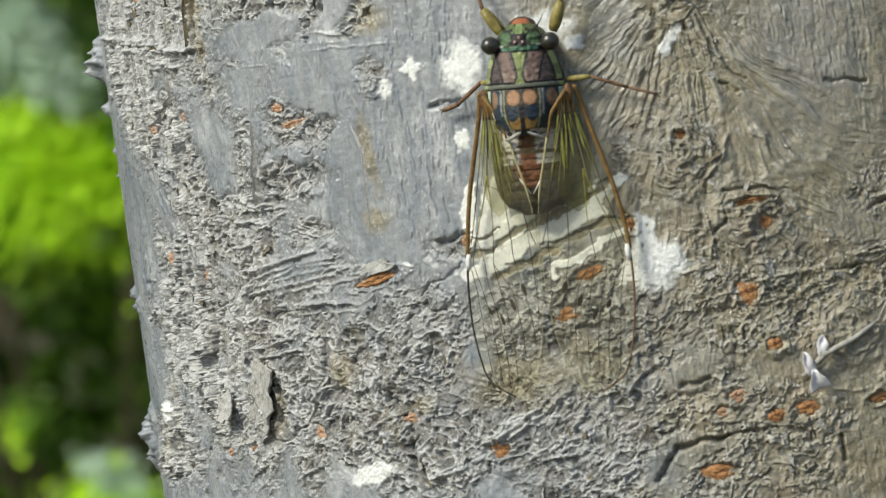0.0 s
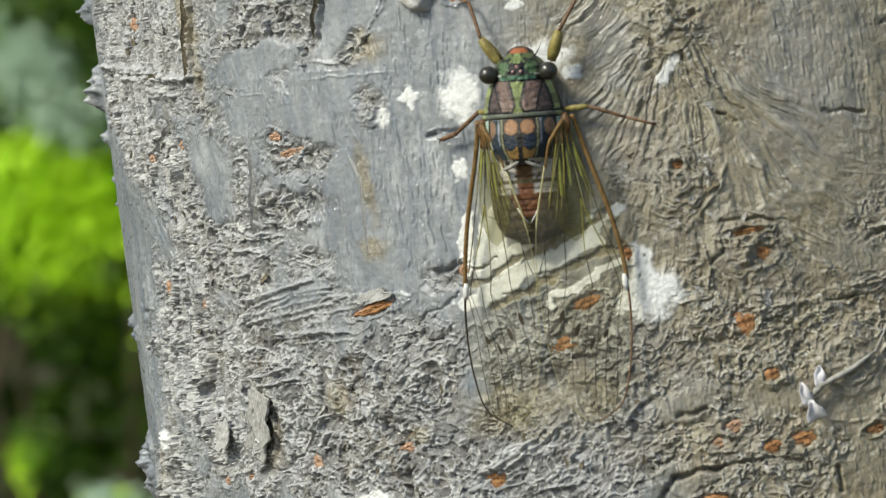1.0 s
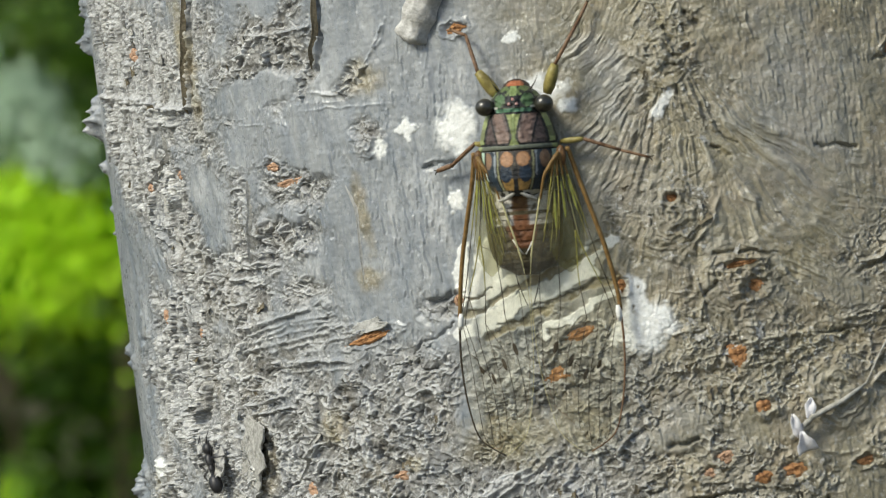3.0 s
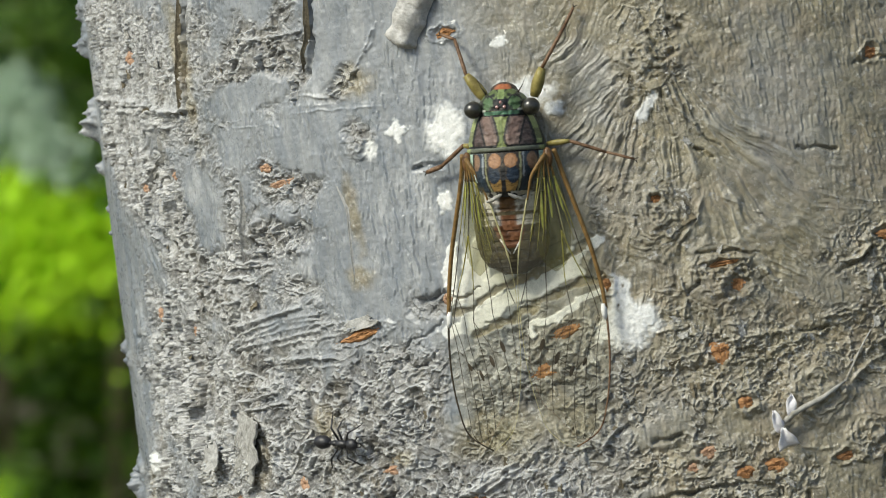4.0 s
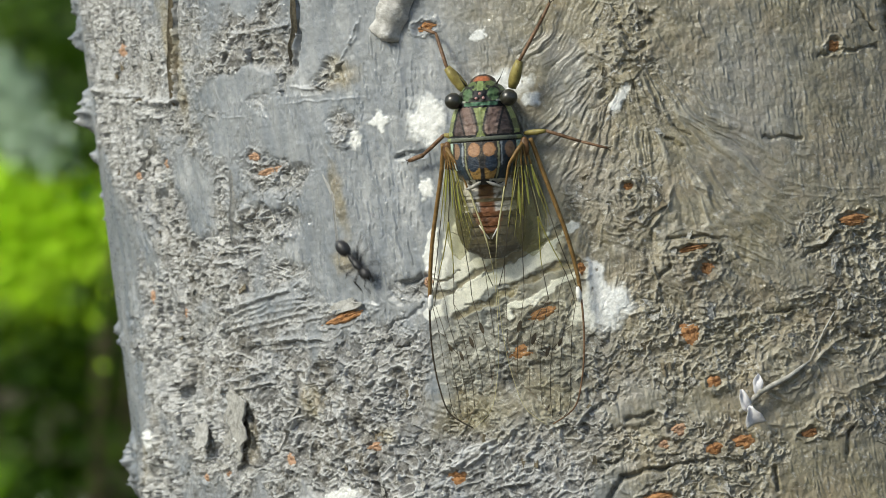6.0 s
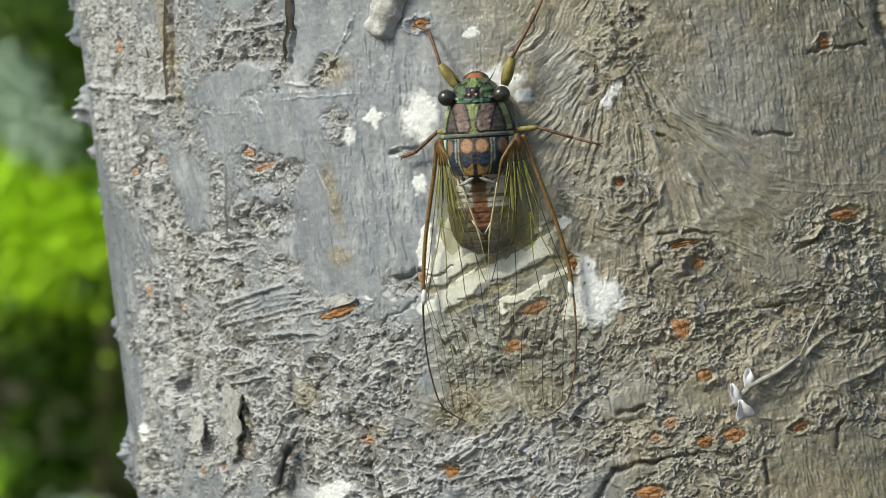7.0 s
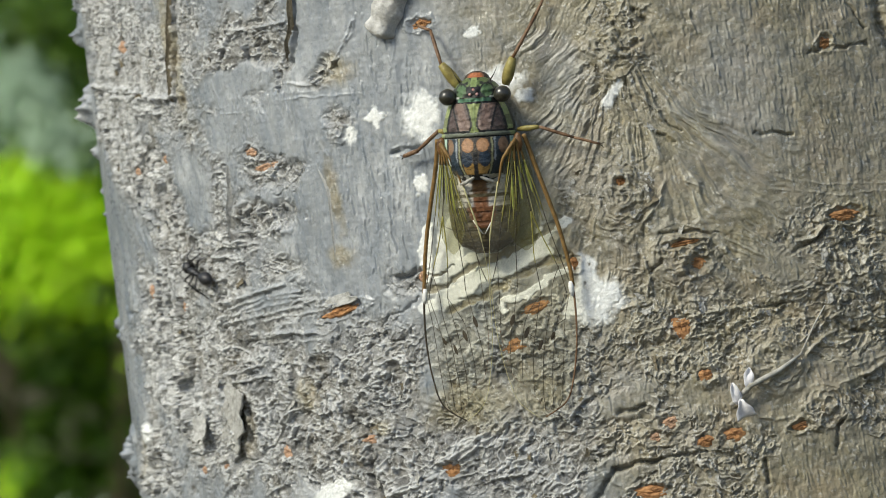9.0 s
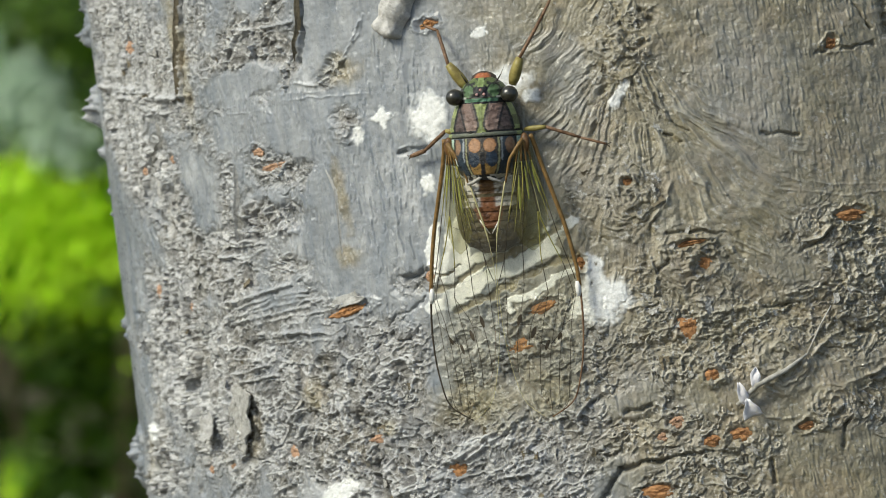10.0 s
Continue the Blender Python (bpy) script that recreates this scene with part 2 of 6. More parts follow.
# orange breathing pores in the bark
lenticel((-87.1, 27.0), 2.6, 1.3, 0, 1)
lenticel((-84.1, 24.1), 5.4, 1.1, 6, 1)
lenticel((-70.3, -2.8), 8.0, 1.3, 9, 0)
lenticel((-127.4, 4.6), 2.6, 2.2, 0, 1)
lenticel((-114.8, 1.3), 2.4, 1.8, 0, 1)
lenticel((-87.0, -26.6), 2.2, 1.7, 0, 1)
lenticel((-67.1, -25.7), 3.4, 1.2, 3, 1)
lenticel((-51.5, -32.2), 3.4, 2.0, 0, 0)
lenticel((-7.5, -12.5), 3.2, 3.0, 0, 0)
lenticel((-3.4, -1.8), 3.0, 2.2, 10, 0)
lenticel((-6.0, 1.6), 5.6, 0.8, 4, 0)
lenticel((23.2, 3.1), 4.8, 1.6, 2, 0)
lenticel((-13.9, -30.8), 3.0, 1.2, 3, 1)
lenticel((-11.4, -28.5), 2.6, 1.6, 0, 1)
lenticel((-5.7, -32.4), 2.4, 1.7, 0, 0)
lenticel((-0.7, -31.9), 3.6, 2.0, 2, 0)
lenticel((11.1, -31.8), 3.0, 1.2, 4, 0)
lenticel((-15.6, -40.0), 5.2, 2.0, 3, 0)
lenticel((-4.2, -21.2), 2.0, 1.8, 0, 0)
lenticel((-37.0, -12.2), 4.6, 1.9, 4, 0)
lenticel((-32.2, -6.2), 4.8, 1.5, 12, 0)
lenticel((-24.4, 0.5), 1.6, 1.6, 0, 0)
lenticel((23.2, 32.8), 1.8, 1.6, 0, 0)
lenticel((-46.6, 44.9), 3.2, 1.2, 4, 0)
lenticel((-14.7, 13.4), 1.4, 1.0, 0, 0)
lenticel((-126.9, 49.8), 4.0, 1.8, 0, 1)
lenticel((-114.2, 28.2), 2.4, 1.4, 0, 1)
lenticel((-113.2, -28.7), 2.0, 1.1, 0, 1)
lenticel((-105.0, -28.3), 2.2, 1.0, 0, 1)
lenticel((-52.3, 1.4), 1.9, 1.6, 0, 1)
lenticel((-126.7, 26.8), 3.0, 1.2, 0, 1)

RIDGES, CRACKS, LICHENS, KNOTS = [], [], [], []
for pts, width, high in (
        (((-100.8, 9.4), (-93.4, 8.7), (-88.1, 9.9)), 0.45, 0.8), (((-101.4, 11.0), (-94.6, 10.9), (-89.8, 10.7)), 0.4, 0.7),
        (((-100.9, 1.0), (-91.5, 1.9), (-82.4, 3.1)), 0.5, 0.9), (((-96.8, -0.0), (-87.0, 1.3), (-77.1, 1.7)), 0.45, 0.9),
        (((-95.4, -1.4), (-85.9, -0.3), (-76.7, -0.1)), 0.45, 0.8), (((-92.5, -3.4), (-83.4, -2.6), (-75.1, -2.5)), 0.5, 0.7),
        (((-92.9, -5.1), (-82.4, -5.5), (-74.4, -6.3)), 0.5, 0.9), (((-91.6, -6.7), (-84.2, -7.1), (-74.4, -7.5)), 0.4, 0.6)):
    RIDGES.append((pts, width, high))
for pts, width, high in (
        (((-109.0, 6.9), (-105.4, 8.2), (-98.3, 7.3), (-97.3, 5.4), (-102.4, 5.0)), 0.5, 0.9), (((-106.5, 9.3), (-101.9, 8.8), (-97.5, 8.9)), 0.5, 0.6),
        (((-79.5, 35.5), (-72.7, 35.3), (-66.7, 34.6), (-60.3, 34.5)), 0.35, 0.35), (((-79.0, 36.4), (-73.0, 36.2), (-69.0, 35.9)), 0.3, 0.3), (((-103.1, 36.1), (-97.3, 35.4), (-91.3, 35.7)), 0.3, 0.25),
        (((-152.4, 44.9), (-126.6, 42.1), (-116.1, 40.4)), 1.0, 0.9), (((-133.6, 41.2), (-119.3, 39.6), (-107.3, 39.0)), 1.0, 0.9),
        (((-122.3, 38.2), (-113.1, 36.6), (-105.8, 36.7)), 1.0, 0.8), (((-93.9, 34.6), (-88.5, 34.2), (-84.0, 34.4)), 0.3, 0.35)):
    RIDGES.append((pts, width, high))
for pts, width, high in (
        (((10.6, 9.3), (17.3, 7.6), (24.2, 6.4), (31.2, 6.5)), 0.4, 0.45), (((12.7, 10.6), (20.4, 8.7), (31.4, 7.6)), 0.35, 0.4),
        (((-3.7, 12.4), (-1.0, 10.7), (1.9, 9.0)), 0.4, 0.6), (((-42.7, -26.9), (-40.2, -25.6), (-37.6, -24.0)), 0.6, 0.9),
        (((-36.1, -21.0), (-34.8, -24.5), (-36.0, -28.3), (-38.4, -30.5)), 0.6, 1.0), (((-42.6, -34.5), (-39.0, -34.6), (-35.7, -33.5)), 0.5, 0.9),
        (((-64.1, -36.1), (-58.6, -34.7), (-55.0, -33.4), (-50.8, -31.5)), 0.7, 1.1), (((-49.6, -30.9), (-46.2, -29.3), (-43.7, -27.0)), 0.5, 0.8)):
    RIDGES.append((pts, width, high))
for pts, width, high in (
        (((18.1, -25.5), (21.2, -24.8), (24.8, -24.1)), 0.5, 0.8), (((20.4, -22.7), (24.0, -22.4), (27.5, -21.7)), 0.5, 0.8),
        (((11.0, -18.3), (14.3, -16.3), (16.0, -14.6)), 0.4, 0.5), (((19.1, -17.9), (24.2, -17.5), (28.0, -17.6)), 0.5, 0.5),
        (((4.2, -29.6), (7.1, -30.2), (9.8, -29.9)), 0.5, 0.8), (((-4.5, -9.6), (1.2, -10.6), (5.2, -10.3)), 0.6, 0.7),
        (((19.0, 1.6), (17.3, -0.1), (13.8, -0.6)), 0.6, 0.9), (((21.0, -2.5), (24.6, -5.9), (26.7, -10.0)), 1.1, 1.1),
        (((-22.6, -21.5), (-25.8, -23.1), (-28.6, -25.7)), 0.5, 0.7), (((-86.6, -20.5), (-83.4, -19.2), (-77.9, -19.3), (-74.5, -16.3)), 0.35, 0.6)):
    RIDGES.append((pts, width, high))
for pts, width, high in (
        (((-77.6, 43.6), (-78.1, 40.6), (-77.9, 36.9)), 0.6, 1.5), (((-88.5, 48.4), (-89.8, 46.5), (-92.4, 44.0)), 0.6, 1.6), (((-83.9, 47.7), (-84.6, 45.4), (-85.3, 41.6)), 0.6, 1.5),
        (((-90.0, 49.1), (-85.7, 49.1), (-82.3, 47.9)), 0.5, 1.2), (((-80.8, 48.5), (-77.9, 48.9), (-74.6, 48.9)), 0.5, 1.2), (((-60.0, 47.3), (-61.9, 44.1), (-64.8, 40.5)), 0.5, 1.1),
        (((-63.8, 41.4), (-66.7, 38.8), (-70.7, 37.2), (-75.7, 38.2)), 0.5, 1.0), (((-84.2, -19.4), (-85.6, -21.8), (-88.5, -24.6)), 0.5, 1.5), (((-101.9, -11.7), (-95.8, -11.5), (-89.3, -10.7)), 0.45, 1.2),
        (((-100.4, -13.4), (-94.5, -13.1), (-88.4, -12.7)), 0.45, 1.1), (((-75.7, -7.4), (-74.4, -10.3), (-72.9, -13.0)), 0.3, 0.8)):
    RIDGES.append((pts, width, high))
for pts, width, high in (
        (((-49.1, 42.5), (-50.9, 37.8), (-51.1, 33.4), (-53.1, 26.7)), 0.35, 0.45), (((-51.1, 45.7), (-52.5, 41.9), (-53.3, 38.1)), 0.3, 0.4), (((-51.8, 21.6), (-52.0, 16.2), (-53.2, 9.9)), 0.35, 0.45),
        (((-55.6, 21.6), (-56.1, 16.2), (-57.5, 8.9)), 0.3, 0.35), (((-58.7, 18.0), (-59.0, 13.0), (-60.3, 7.2)), 0.25, 0.3), (((-71.7, 30.9), (-70.3, 27.2), (-68.1, 24.0), (-68.1, 19.0)), 0.3, 0.4),
        (((-76.7, 19.9), (-76.8, 14.9), (-77.1, 9.9)), 0.25, 0.3), (((-47.9, 37.4), (-48.7, 34.5), (-50.1, 30.8)), 0.3, 0.35), (((-62.8, 28.4), (-62.6, 21.4), (-64.0, 15.6)), 0.25, 0.3)):
    RIDGES.append((pts, width, high))
for pts, width, high in (
        (((-55.3, 24.1), (-52.4, 24.4), (-49.1, 24.1)), 0.4, 0.5), (((-54.3, 22.7), (-51.9, 22.6), (-49.7, 22.7)), 0.3, 0.4),
        (((0.6, 40.9), (0.9, 38.4), (1.3, 36.4)), 0.35, 0.9), (((-6.9, 38.9), (-6.0, 37.1), (-5.1, 35.4)), 0.35, 0.9), (((-9.6, 27.6), (-8.5, 25.9), (-7.0, 24.7)), 0.4, 1.0),
        (((-11.8, 28.8), (-11.2, 25.8), (-10.5, 23.6)), 0.35, 0.8), (((-123.7, 18.7), (-120.7, 16.5), (-116.2, 12.0)), 0.7, 1.2), (((-118.7, 8.0), (-117.1, 3.8), (-117.5, -0.3)), 0.6, 1.0),
        (((-135.3, -4.9), (-135.7, -10.2), (-135.0, -14.4)), 0.6, 1.0), (((-126.7, -4.1), (-127.0, -9.3), (-126.1, -16.7)), 0.6, 1.1), (((-120.0, -8.5), (-120.3, -13.7), (-119.5, -17.9)), 0.5, 0.8),
        (((-138.9, 55.5), (-138.1, 50.2), (-139.4, 46.0)), 0.8, 1.0), (((-123.2, 56.2), (-122.2, 50.9), (-123.1, 45.8)), 0.7, 0.9), (((-113.1, 57.3), (-112.9, 52.1), (-115.5, 46.2)), 0.6, 1.0)):
    RIDGES.append((pts, width, high))
for pts, width, high in (
        (((-59.1, 48.2), (-60.7, 44.8), (-63.6, 41.9), (-66.5, 39.7), (-70.0, 37.4)), 0.45, 0.5),
        (((-92.0, 44.2), (-88.8, 48.4), (-84.3, 48.9), (-78.7, 48.4), (-75.3, 48.8)), 0.55, 0.8),
        (((-84.5, 47.9), (-84.8, 44.4), (-85.5, 42.2)), 0.55, 0.8),
        (((-80.9, 44.0), (-77.6, 43.1), (-77.7, 38.1)), 0.55, 0.8),
        (((-117.9, 40.2), (-110.2, 39.3), (-108.7, 37.3), (-115.4, 36.3), (-123.9, 37.5)), 0.55, 0.8),
        (((-136.8, 42.7), (-124.1, 41.2), (-116.4, 41.1)), 0.55, 0.8),
        (((-108.0, 11.0), (-98.3, 9.2), (-90.0, 9.6)), 0.55, 0.8),
        (((-99.5, 11.4), (-92.8, 11.6), (-88.3, 10.8)), 0.55, 0.8),
        (((-98.4, 0.6), (-89.9, 2.0), (-82.3, 3.2), (-78.6, 4.6)), 0.55, 0.8),
        (((-97.1, -1.5), (-87.1, 0.8), (-78.6, 0.6)), 0.55, 0.8),
        (((-102.7, -3.2), (-90.7, -2.0), (-80.3, -1.3), (-75.4, -0.2)), 0.55, 0.8),
        (((-93.0, -5.9), (-83.9, -5.7), (-75.7, -6.0)), 0.55, 0.8),
        (((-90.7, -26.3), (-89.7, -29.4), (-88.8, -32.5)), 0.55, 0.8),
        (((-62.8, -35.2), (-57.9, -33.6), (-54.8, -32.4)), 0.55, 0.8),
        (((-51.8, -30.7), (-47.2, -28.7), (-42.5, -25.7), (-40.2, -24.0)), 0.55, 0.8),
        (((-36.9, -22.8), (-35.9, -26.9), (-37.9, -30.6)), 0.55, 0.8),
        (((-43.7, -34.9), (-37.4, -34.5), (-35.5, -31.8), (-37.8, -30.1)), 0.55, 0.8),
        (((-146.2, -20.7), (-135.0, -21.3)), 0.55, 0.8),
        (((-14.6, 2.9), (-11.8, 5.9), (-8.4, 9.4), (-7.1, 12.7)), 0.55, 0.8),
        (((-12.8, 1.7), (-11.8, -2.3), (-11.8, -6.2)), 0.55, 0.8),
        (((-17.0, -8.5), (-12.9, -7.1), (-12.1, -4.2)), 0.55, 0.8),
        (((1.6, -0.1), (4.9, -4.4), (8.6, -6.8)), 0.55, 0.8),
        (((-12.6, -12.5), (-4.6, -11.0), (2.2, -10.4)), 0.55, 0.8),
        (((10.2, -9.0), (15.2, -8.6), (22.3, -8.5)), 0.55, 0.8),
        (((10.5, -22.6), (15.0, -18.3), (19.2, -16.4)), 0.55, 0.8),
        (((18.0, -26.0), (23.3, -24.3), (27.3, -22.8)), 0.55, 0.8),
        (((4.1, -34.5), (3.1, -38.3), (3.9, -40.3)), 0.55, 0.8),
        (((-21.2, -38.2), (-25.3, -34.9), (-22.1, -33.3)), 0.55, 0.8),
        (((-28.5, -20.8), (-24.2, -18.9), (-20.2, -17.9)), 0.55, 0.8)):
    RIDGES.append((pts, width, high))
for pts, width, deep in (
        (((-67.9, -27.3), (-67.8, -30.0)), 1.1, 2.4), (((-67.8, -32.8), (-66.2, -35.5)), 1.2, 1.6), (((-70.0, -22.9), (-67.4, -24.3)), 0.7, 1.2),
        (((-72.2, -25.9), (-68.5, -25.2)), 0.35, 1.0), (((-72.0, -20.3), (-71.3, -22.4)), 1.1, 1.0), (((-122.5, 19.2), (-116.3, 14.9)), 0.9, 1.0),
        (((-108.3, 12.5), (-108.1, 8.4)), 1.1, 1.2), (((-62.0, -6.2), (-57.6, -4.1), (-53.2, -2.4)), 0.3, 0.6), (((-57.1, 1.6), (-54.1, 2.4), (-51.8, 2.4)), 0.8, 1.4)):
    CRACKS.append((pts, width, deep))
for pts, width, deep in (
        (((9.3, 18.7), (12.0, 18.8), (15.6, 17.8)), 0.45, 1.2), (((-6.0, 23.0), (-3.1, 20.7)), 0.4, 1.0), (((-7.5, 20.5), (-4.6, 18.9)), 0.45, 1.0),
        (((20.4, 31.5), (24.5, 32.0), (30.6, 31.9)), 0.4, 0.7), (((28.4, 38.8), (29.4, 36.6), (31.0, 34.8)), 0.4, 1.2), (((33.5, 39.1), (34.8, 33.1), (35.9, 28.0)), 1.6, 2.2),
        (((13.6, -2.2), (16.4, -1.0), (19.7, 1.2)), 0.5, 1.0), (((6.1, -10.7), (9.0, -10.8), (12.2, -11.0)), 0.4, 0.9), (((12.7, -8.9), (16.3, -8.4), (20.3, -8.3)), 0.35, 0.8)):
    CRACKS.append((pts, width, deep))
for pts, width, deep in (
        (((19.9, -15.0), (21.8, -16.4), (24.2, -17.3)), 0.5, 1.0), (((18.3, -31.9), (16.7, -36.1)), 0.4, 1.0), (((4.0, -36.9), (3.9, -40.5)), 0.5, 1.0),
        (((-21.9, -35.7), (-17.3, -34.6), (-10.5, -34.4), (-5.6, -34.2)), 0.6, 1.5), (((-25.9, -40.1), (-24.1, -38.1), (-22.2, -36.0)), 0.6, 1.4), (((-20.2, -25.9), (-17.7, -25.8), (-15.0, -25.3)), 0.5, 1.2),
        (((-26.1, -23.8), (-23.5, -22.8)), 0.35, 0.9), (((-9.2, 0.8), (-9.0, -0.7), (-11.4, -2.9)), 0.4, 0.9), (((-8.6, 4.1), (-2.8, 3.6), (0.1, 2.0)), 0.45, 0.8)):
    CRACKS.append((pts, width, deep))
for pts, width, deep in (
        (((-103.4, 58.1), (-105.0, 51.1), (-106.6, 44.6), (-107.9, 38.5)), 0.85, 2.2), (((-72.0, 54.4), (-72.6, 48.5), (-74.1, 41.3)), 0.8, 1.8), (((-91.4, 24.4), (-92.2, 19.4), (-92.8, 13.4)), 0.4, 0.5),
        (((-11.9, 36.2), (-10.5, 35.5), (-9.0, 36.5)), 0.8, 1.2), (((-12.3, 40.6), (-11.5, 38.5)), 0.7, 1.2), (((-8.7, 42.3), (-7.0, 40.1)), 0.8, 1.2),
        (((-19.8, 22.3), (-18.9, 23.7)), 0.7, 1.2), (((-16.1, 30.2), (-17.1, 29.5)), 0.7, 1.0), (((-122.8, 31.0), (-125.1, 27.2)), 0.7, 1.2),
        (((-129.1, 55.7), (-129.6, 52.6), (-132.7, 47.6)), 0.7, 0.9), (((-140.2, 2.1), (-144.0, 0.6)), 1.0, 1.4), (((-140.8, -5.9), (-138.3, -8.0)), 1.0, 1.2)):
    CRACKS.append((pts, width, deep))
CRACKS += [(((-54.9, 23.7), (-52.5, 24.0), (-49.8, 23.6)), 0.8, 1.2)]
for at, rs, rv, turn in (
        ((-49.0, 28.8), 3.1, 4.0, 0), ((-57.8, 30.0), 2.0, 0.9, 8), ((-57.7, 30.0), 0.8, 1.8, 0), ((-50.3, 17.5), 1.3, 1.9, 0), ((-37.4, 42.1), 1.5, 0.8, 10),
        ((-21.2, -6.3), 4.0, 3.7, 10), ((-21.2, -6.3), 3.7, 3.2, 60), ((-19.1, -5.3), 3.0, 2.2, 0), ((-22.5, -1.0), 2.0, 3.2, 0), ((-29.8, 30.2), 1.7, 1.2, 0), ((-34.9, 33.0), 5.0, 3.0, 0), ((-14.6, 28.0), 0.9, 3.0, -38),
        ((-76.3, -34.0), 4.5, 1.5, 15), ((-138.3, -21.6), 3.0, 1.7, 0), ((-23.8, -7.2), 3.0, 2.0, 0), ((-63.1, 27.6), 1.2, 1.6, 0)):
    LICHENS.append((at, rs, rv, turn))
for at, r, high, rings in (((-14.5, 11.2), 6.2, 1.6, 1.1), ((-13.8, 36.4), 4.4, 1.4, 1.2), ((-65.7, 29.2), 2.7, 0.7, 1.6), ((-6.3, -0.6), 5.2, 1.2, 1.2),
                           ((15.1, -29.1), 4.0, 0.5, 1.0), ((7.8, -20.3), 5.0, 0.9, 1.0), ((-99.9, 5.8), 3.0, 0.7, 1.3), ((-4.0, -21.3), 2.2, 0.7, 1.5)):
    KNOTS.append((at, r, high, rings))


def cell_field(x, y, seed):
    """Jittered cells: offset from the cell's centre, gap to the next cell's border, three random values of the cell."""
    ix, iy = np.floor(x).astype(np.int32), np.floor(y).astype(np.int32)
    T = NOISE_TABLE.ravel()
    d1 = np.full(x.shape, 9.0, np.float32)
    d2 = np.full(x.shape, 9.0, np.float32)
    ox, oy = np.zeros_like(x), np.zeros_like(x)
    key = np.zeros(x.shape, np.int32)
    for i in (-1, 0, 1):
        for j in (-1, 0, 1):
            cx, cy = ix + i, iy + j
            k = ((cx * 73 + cy * 179 + seed * 911) & 511) * 512 + ((cx * 131 + cy * 29 + seed * 57) & 511)
            dx, dy = x - (cx + 0.5 + 0.42 * T[k]), y - (cy + 0.5 + 0.42 * T[k ^ 4093])
            d = dx * dx + dy * dy
            closer = d < d1
            d2 = np.where(closer, d1, np.minimum(d2, d))
            d1 = np.where(closer, d, d1)
            ox, oy, key = np.where(closer, dx, ox), np.where(closer, dy, oy), np.where(closer, k, key)
    return ox, oy, np.sqrt(d2) - np.sqrt(d1), T[key ^ 771], T[key ^ 9127], T[key ^ 30011]


def curled_flakes(S, V, turn, long, wide, seed, fray=0.5):
    """Overlapping torn flakes: height 0 to about 1, and nearness to their lifted rims."""
    c, q = math.cos(radians(turn)), math.sin(radians(turn))
    u, w = (S * c + V * q) / long, (-S * q + V * c) / wide
    u, w = u + fray * fbm(S / 2.6, V / 2.6, 3, seed + 3), w + fray * fbm(S / 2.2, V / 2.2, 3, seed + 4)
    ox, oy, gap, r1, r2, r3 = cell_field(u.astype(np.float32), w.astype(np.float32), seed)
    lift = ox * np.cos(3.14 * r2) * 0.6 + oy * np.sin(3.14 * r2 + 0.8)
    lip = np.exp(-((gap - 0.07) / 0.07) ** 2) * step(lift, -0.05, 0.25)
    h = 0.38 * r1 + 0.45 * np.clip(lift + 0.1, 0, 1) ** 1.4 + 0.15 * lift + 0.42 * lip
    h = h - 0.45 * np.exp(-(gap / 0.07) ** 2) * (r3 > -0.3)
    rim = np.maximum(lip, 0.5 * step(lift, 0.15, 0.4) * (1 - step(gap, 0.1, 0.4)))
    return h, rim, 0.5 + 0.5 * r3


def slits(S, V, long, wide, seed, share=0.0, lean=0.0):
    """Short torn ticks along the trunk: a raised lip, paler than the skin."""
    s = S + lean * V + 0.5 * fbm(S / 3, V / 5, 2, seed + 5)
    ox, oy, gap, r1, r2, r3 = cell_field((s / wide).astype(np.float32), (V / long).astype(np.float32), seed)
    x = (ox + 0.25 * oy * r2) * wide
    reach = (1 - step(np.abs(oy), 0.20 + 0.15 * r3, 0.36 + 0.15 * r3)) * (r1 > share)
    return np.exp(-(x / 0.16) ** 2) * reach, np.exp(-((x - 0.34) / 0.2) ** 2) * reach


APEX = (-11.5, 39.0)


def fanned(x, y):
    """Fibres that fan down and outwards from the old branch scar, bending level on the way."""
    y = np.minimum(y, -0.6)
    y = y * (1 + np.clip(x, 0, None) / 30.0)
    return np.arctan2(x, -y)


def fibres(across, along, seed):
    total = 0.0
    for k, (w, l, amp) in enumerate(((1.0, 1.0, 0.5), (2.3, 1.5, 0.32), (5.1, 2.4, 0.18))):
        n = vnoise(across * w + 13.7 * k, along * l - 4.1 * k, seed + k)
        total = total + amp * (1 - 2.2 * np.abs(n))
    return total


def bark_fields(S, V):
    """Relief in mm, and how crusted, algae-stained, lichen-covered, freshly split with painted edge highlights, and
    pale the bark is.
    """
    S, V = np.asarray(S, np.float32), np.asarray(V, np.float32)
    out = [np.empty(S.shape, np.float32) for _ in range(6)]
    for i in range(0, S.size, 24000):
        for o, v in zip(out, bark_piece(S[i:i + 24000], V[i:i + 24000])):
            o[i:i + 24000] = v
    return out


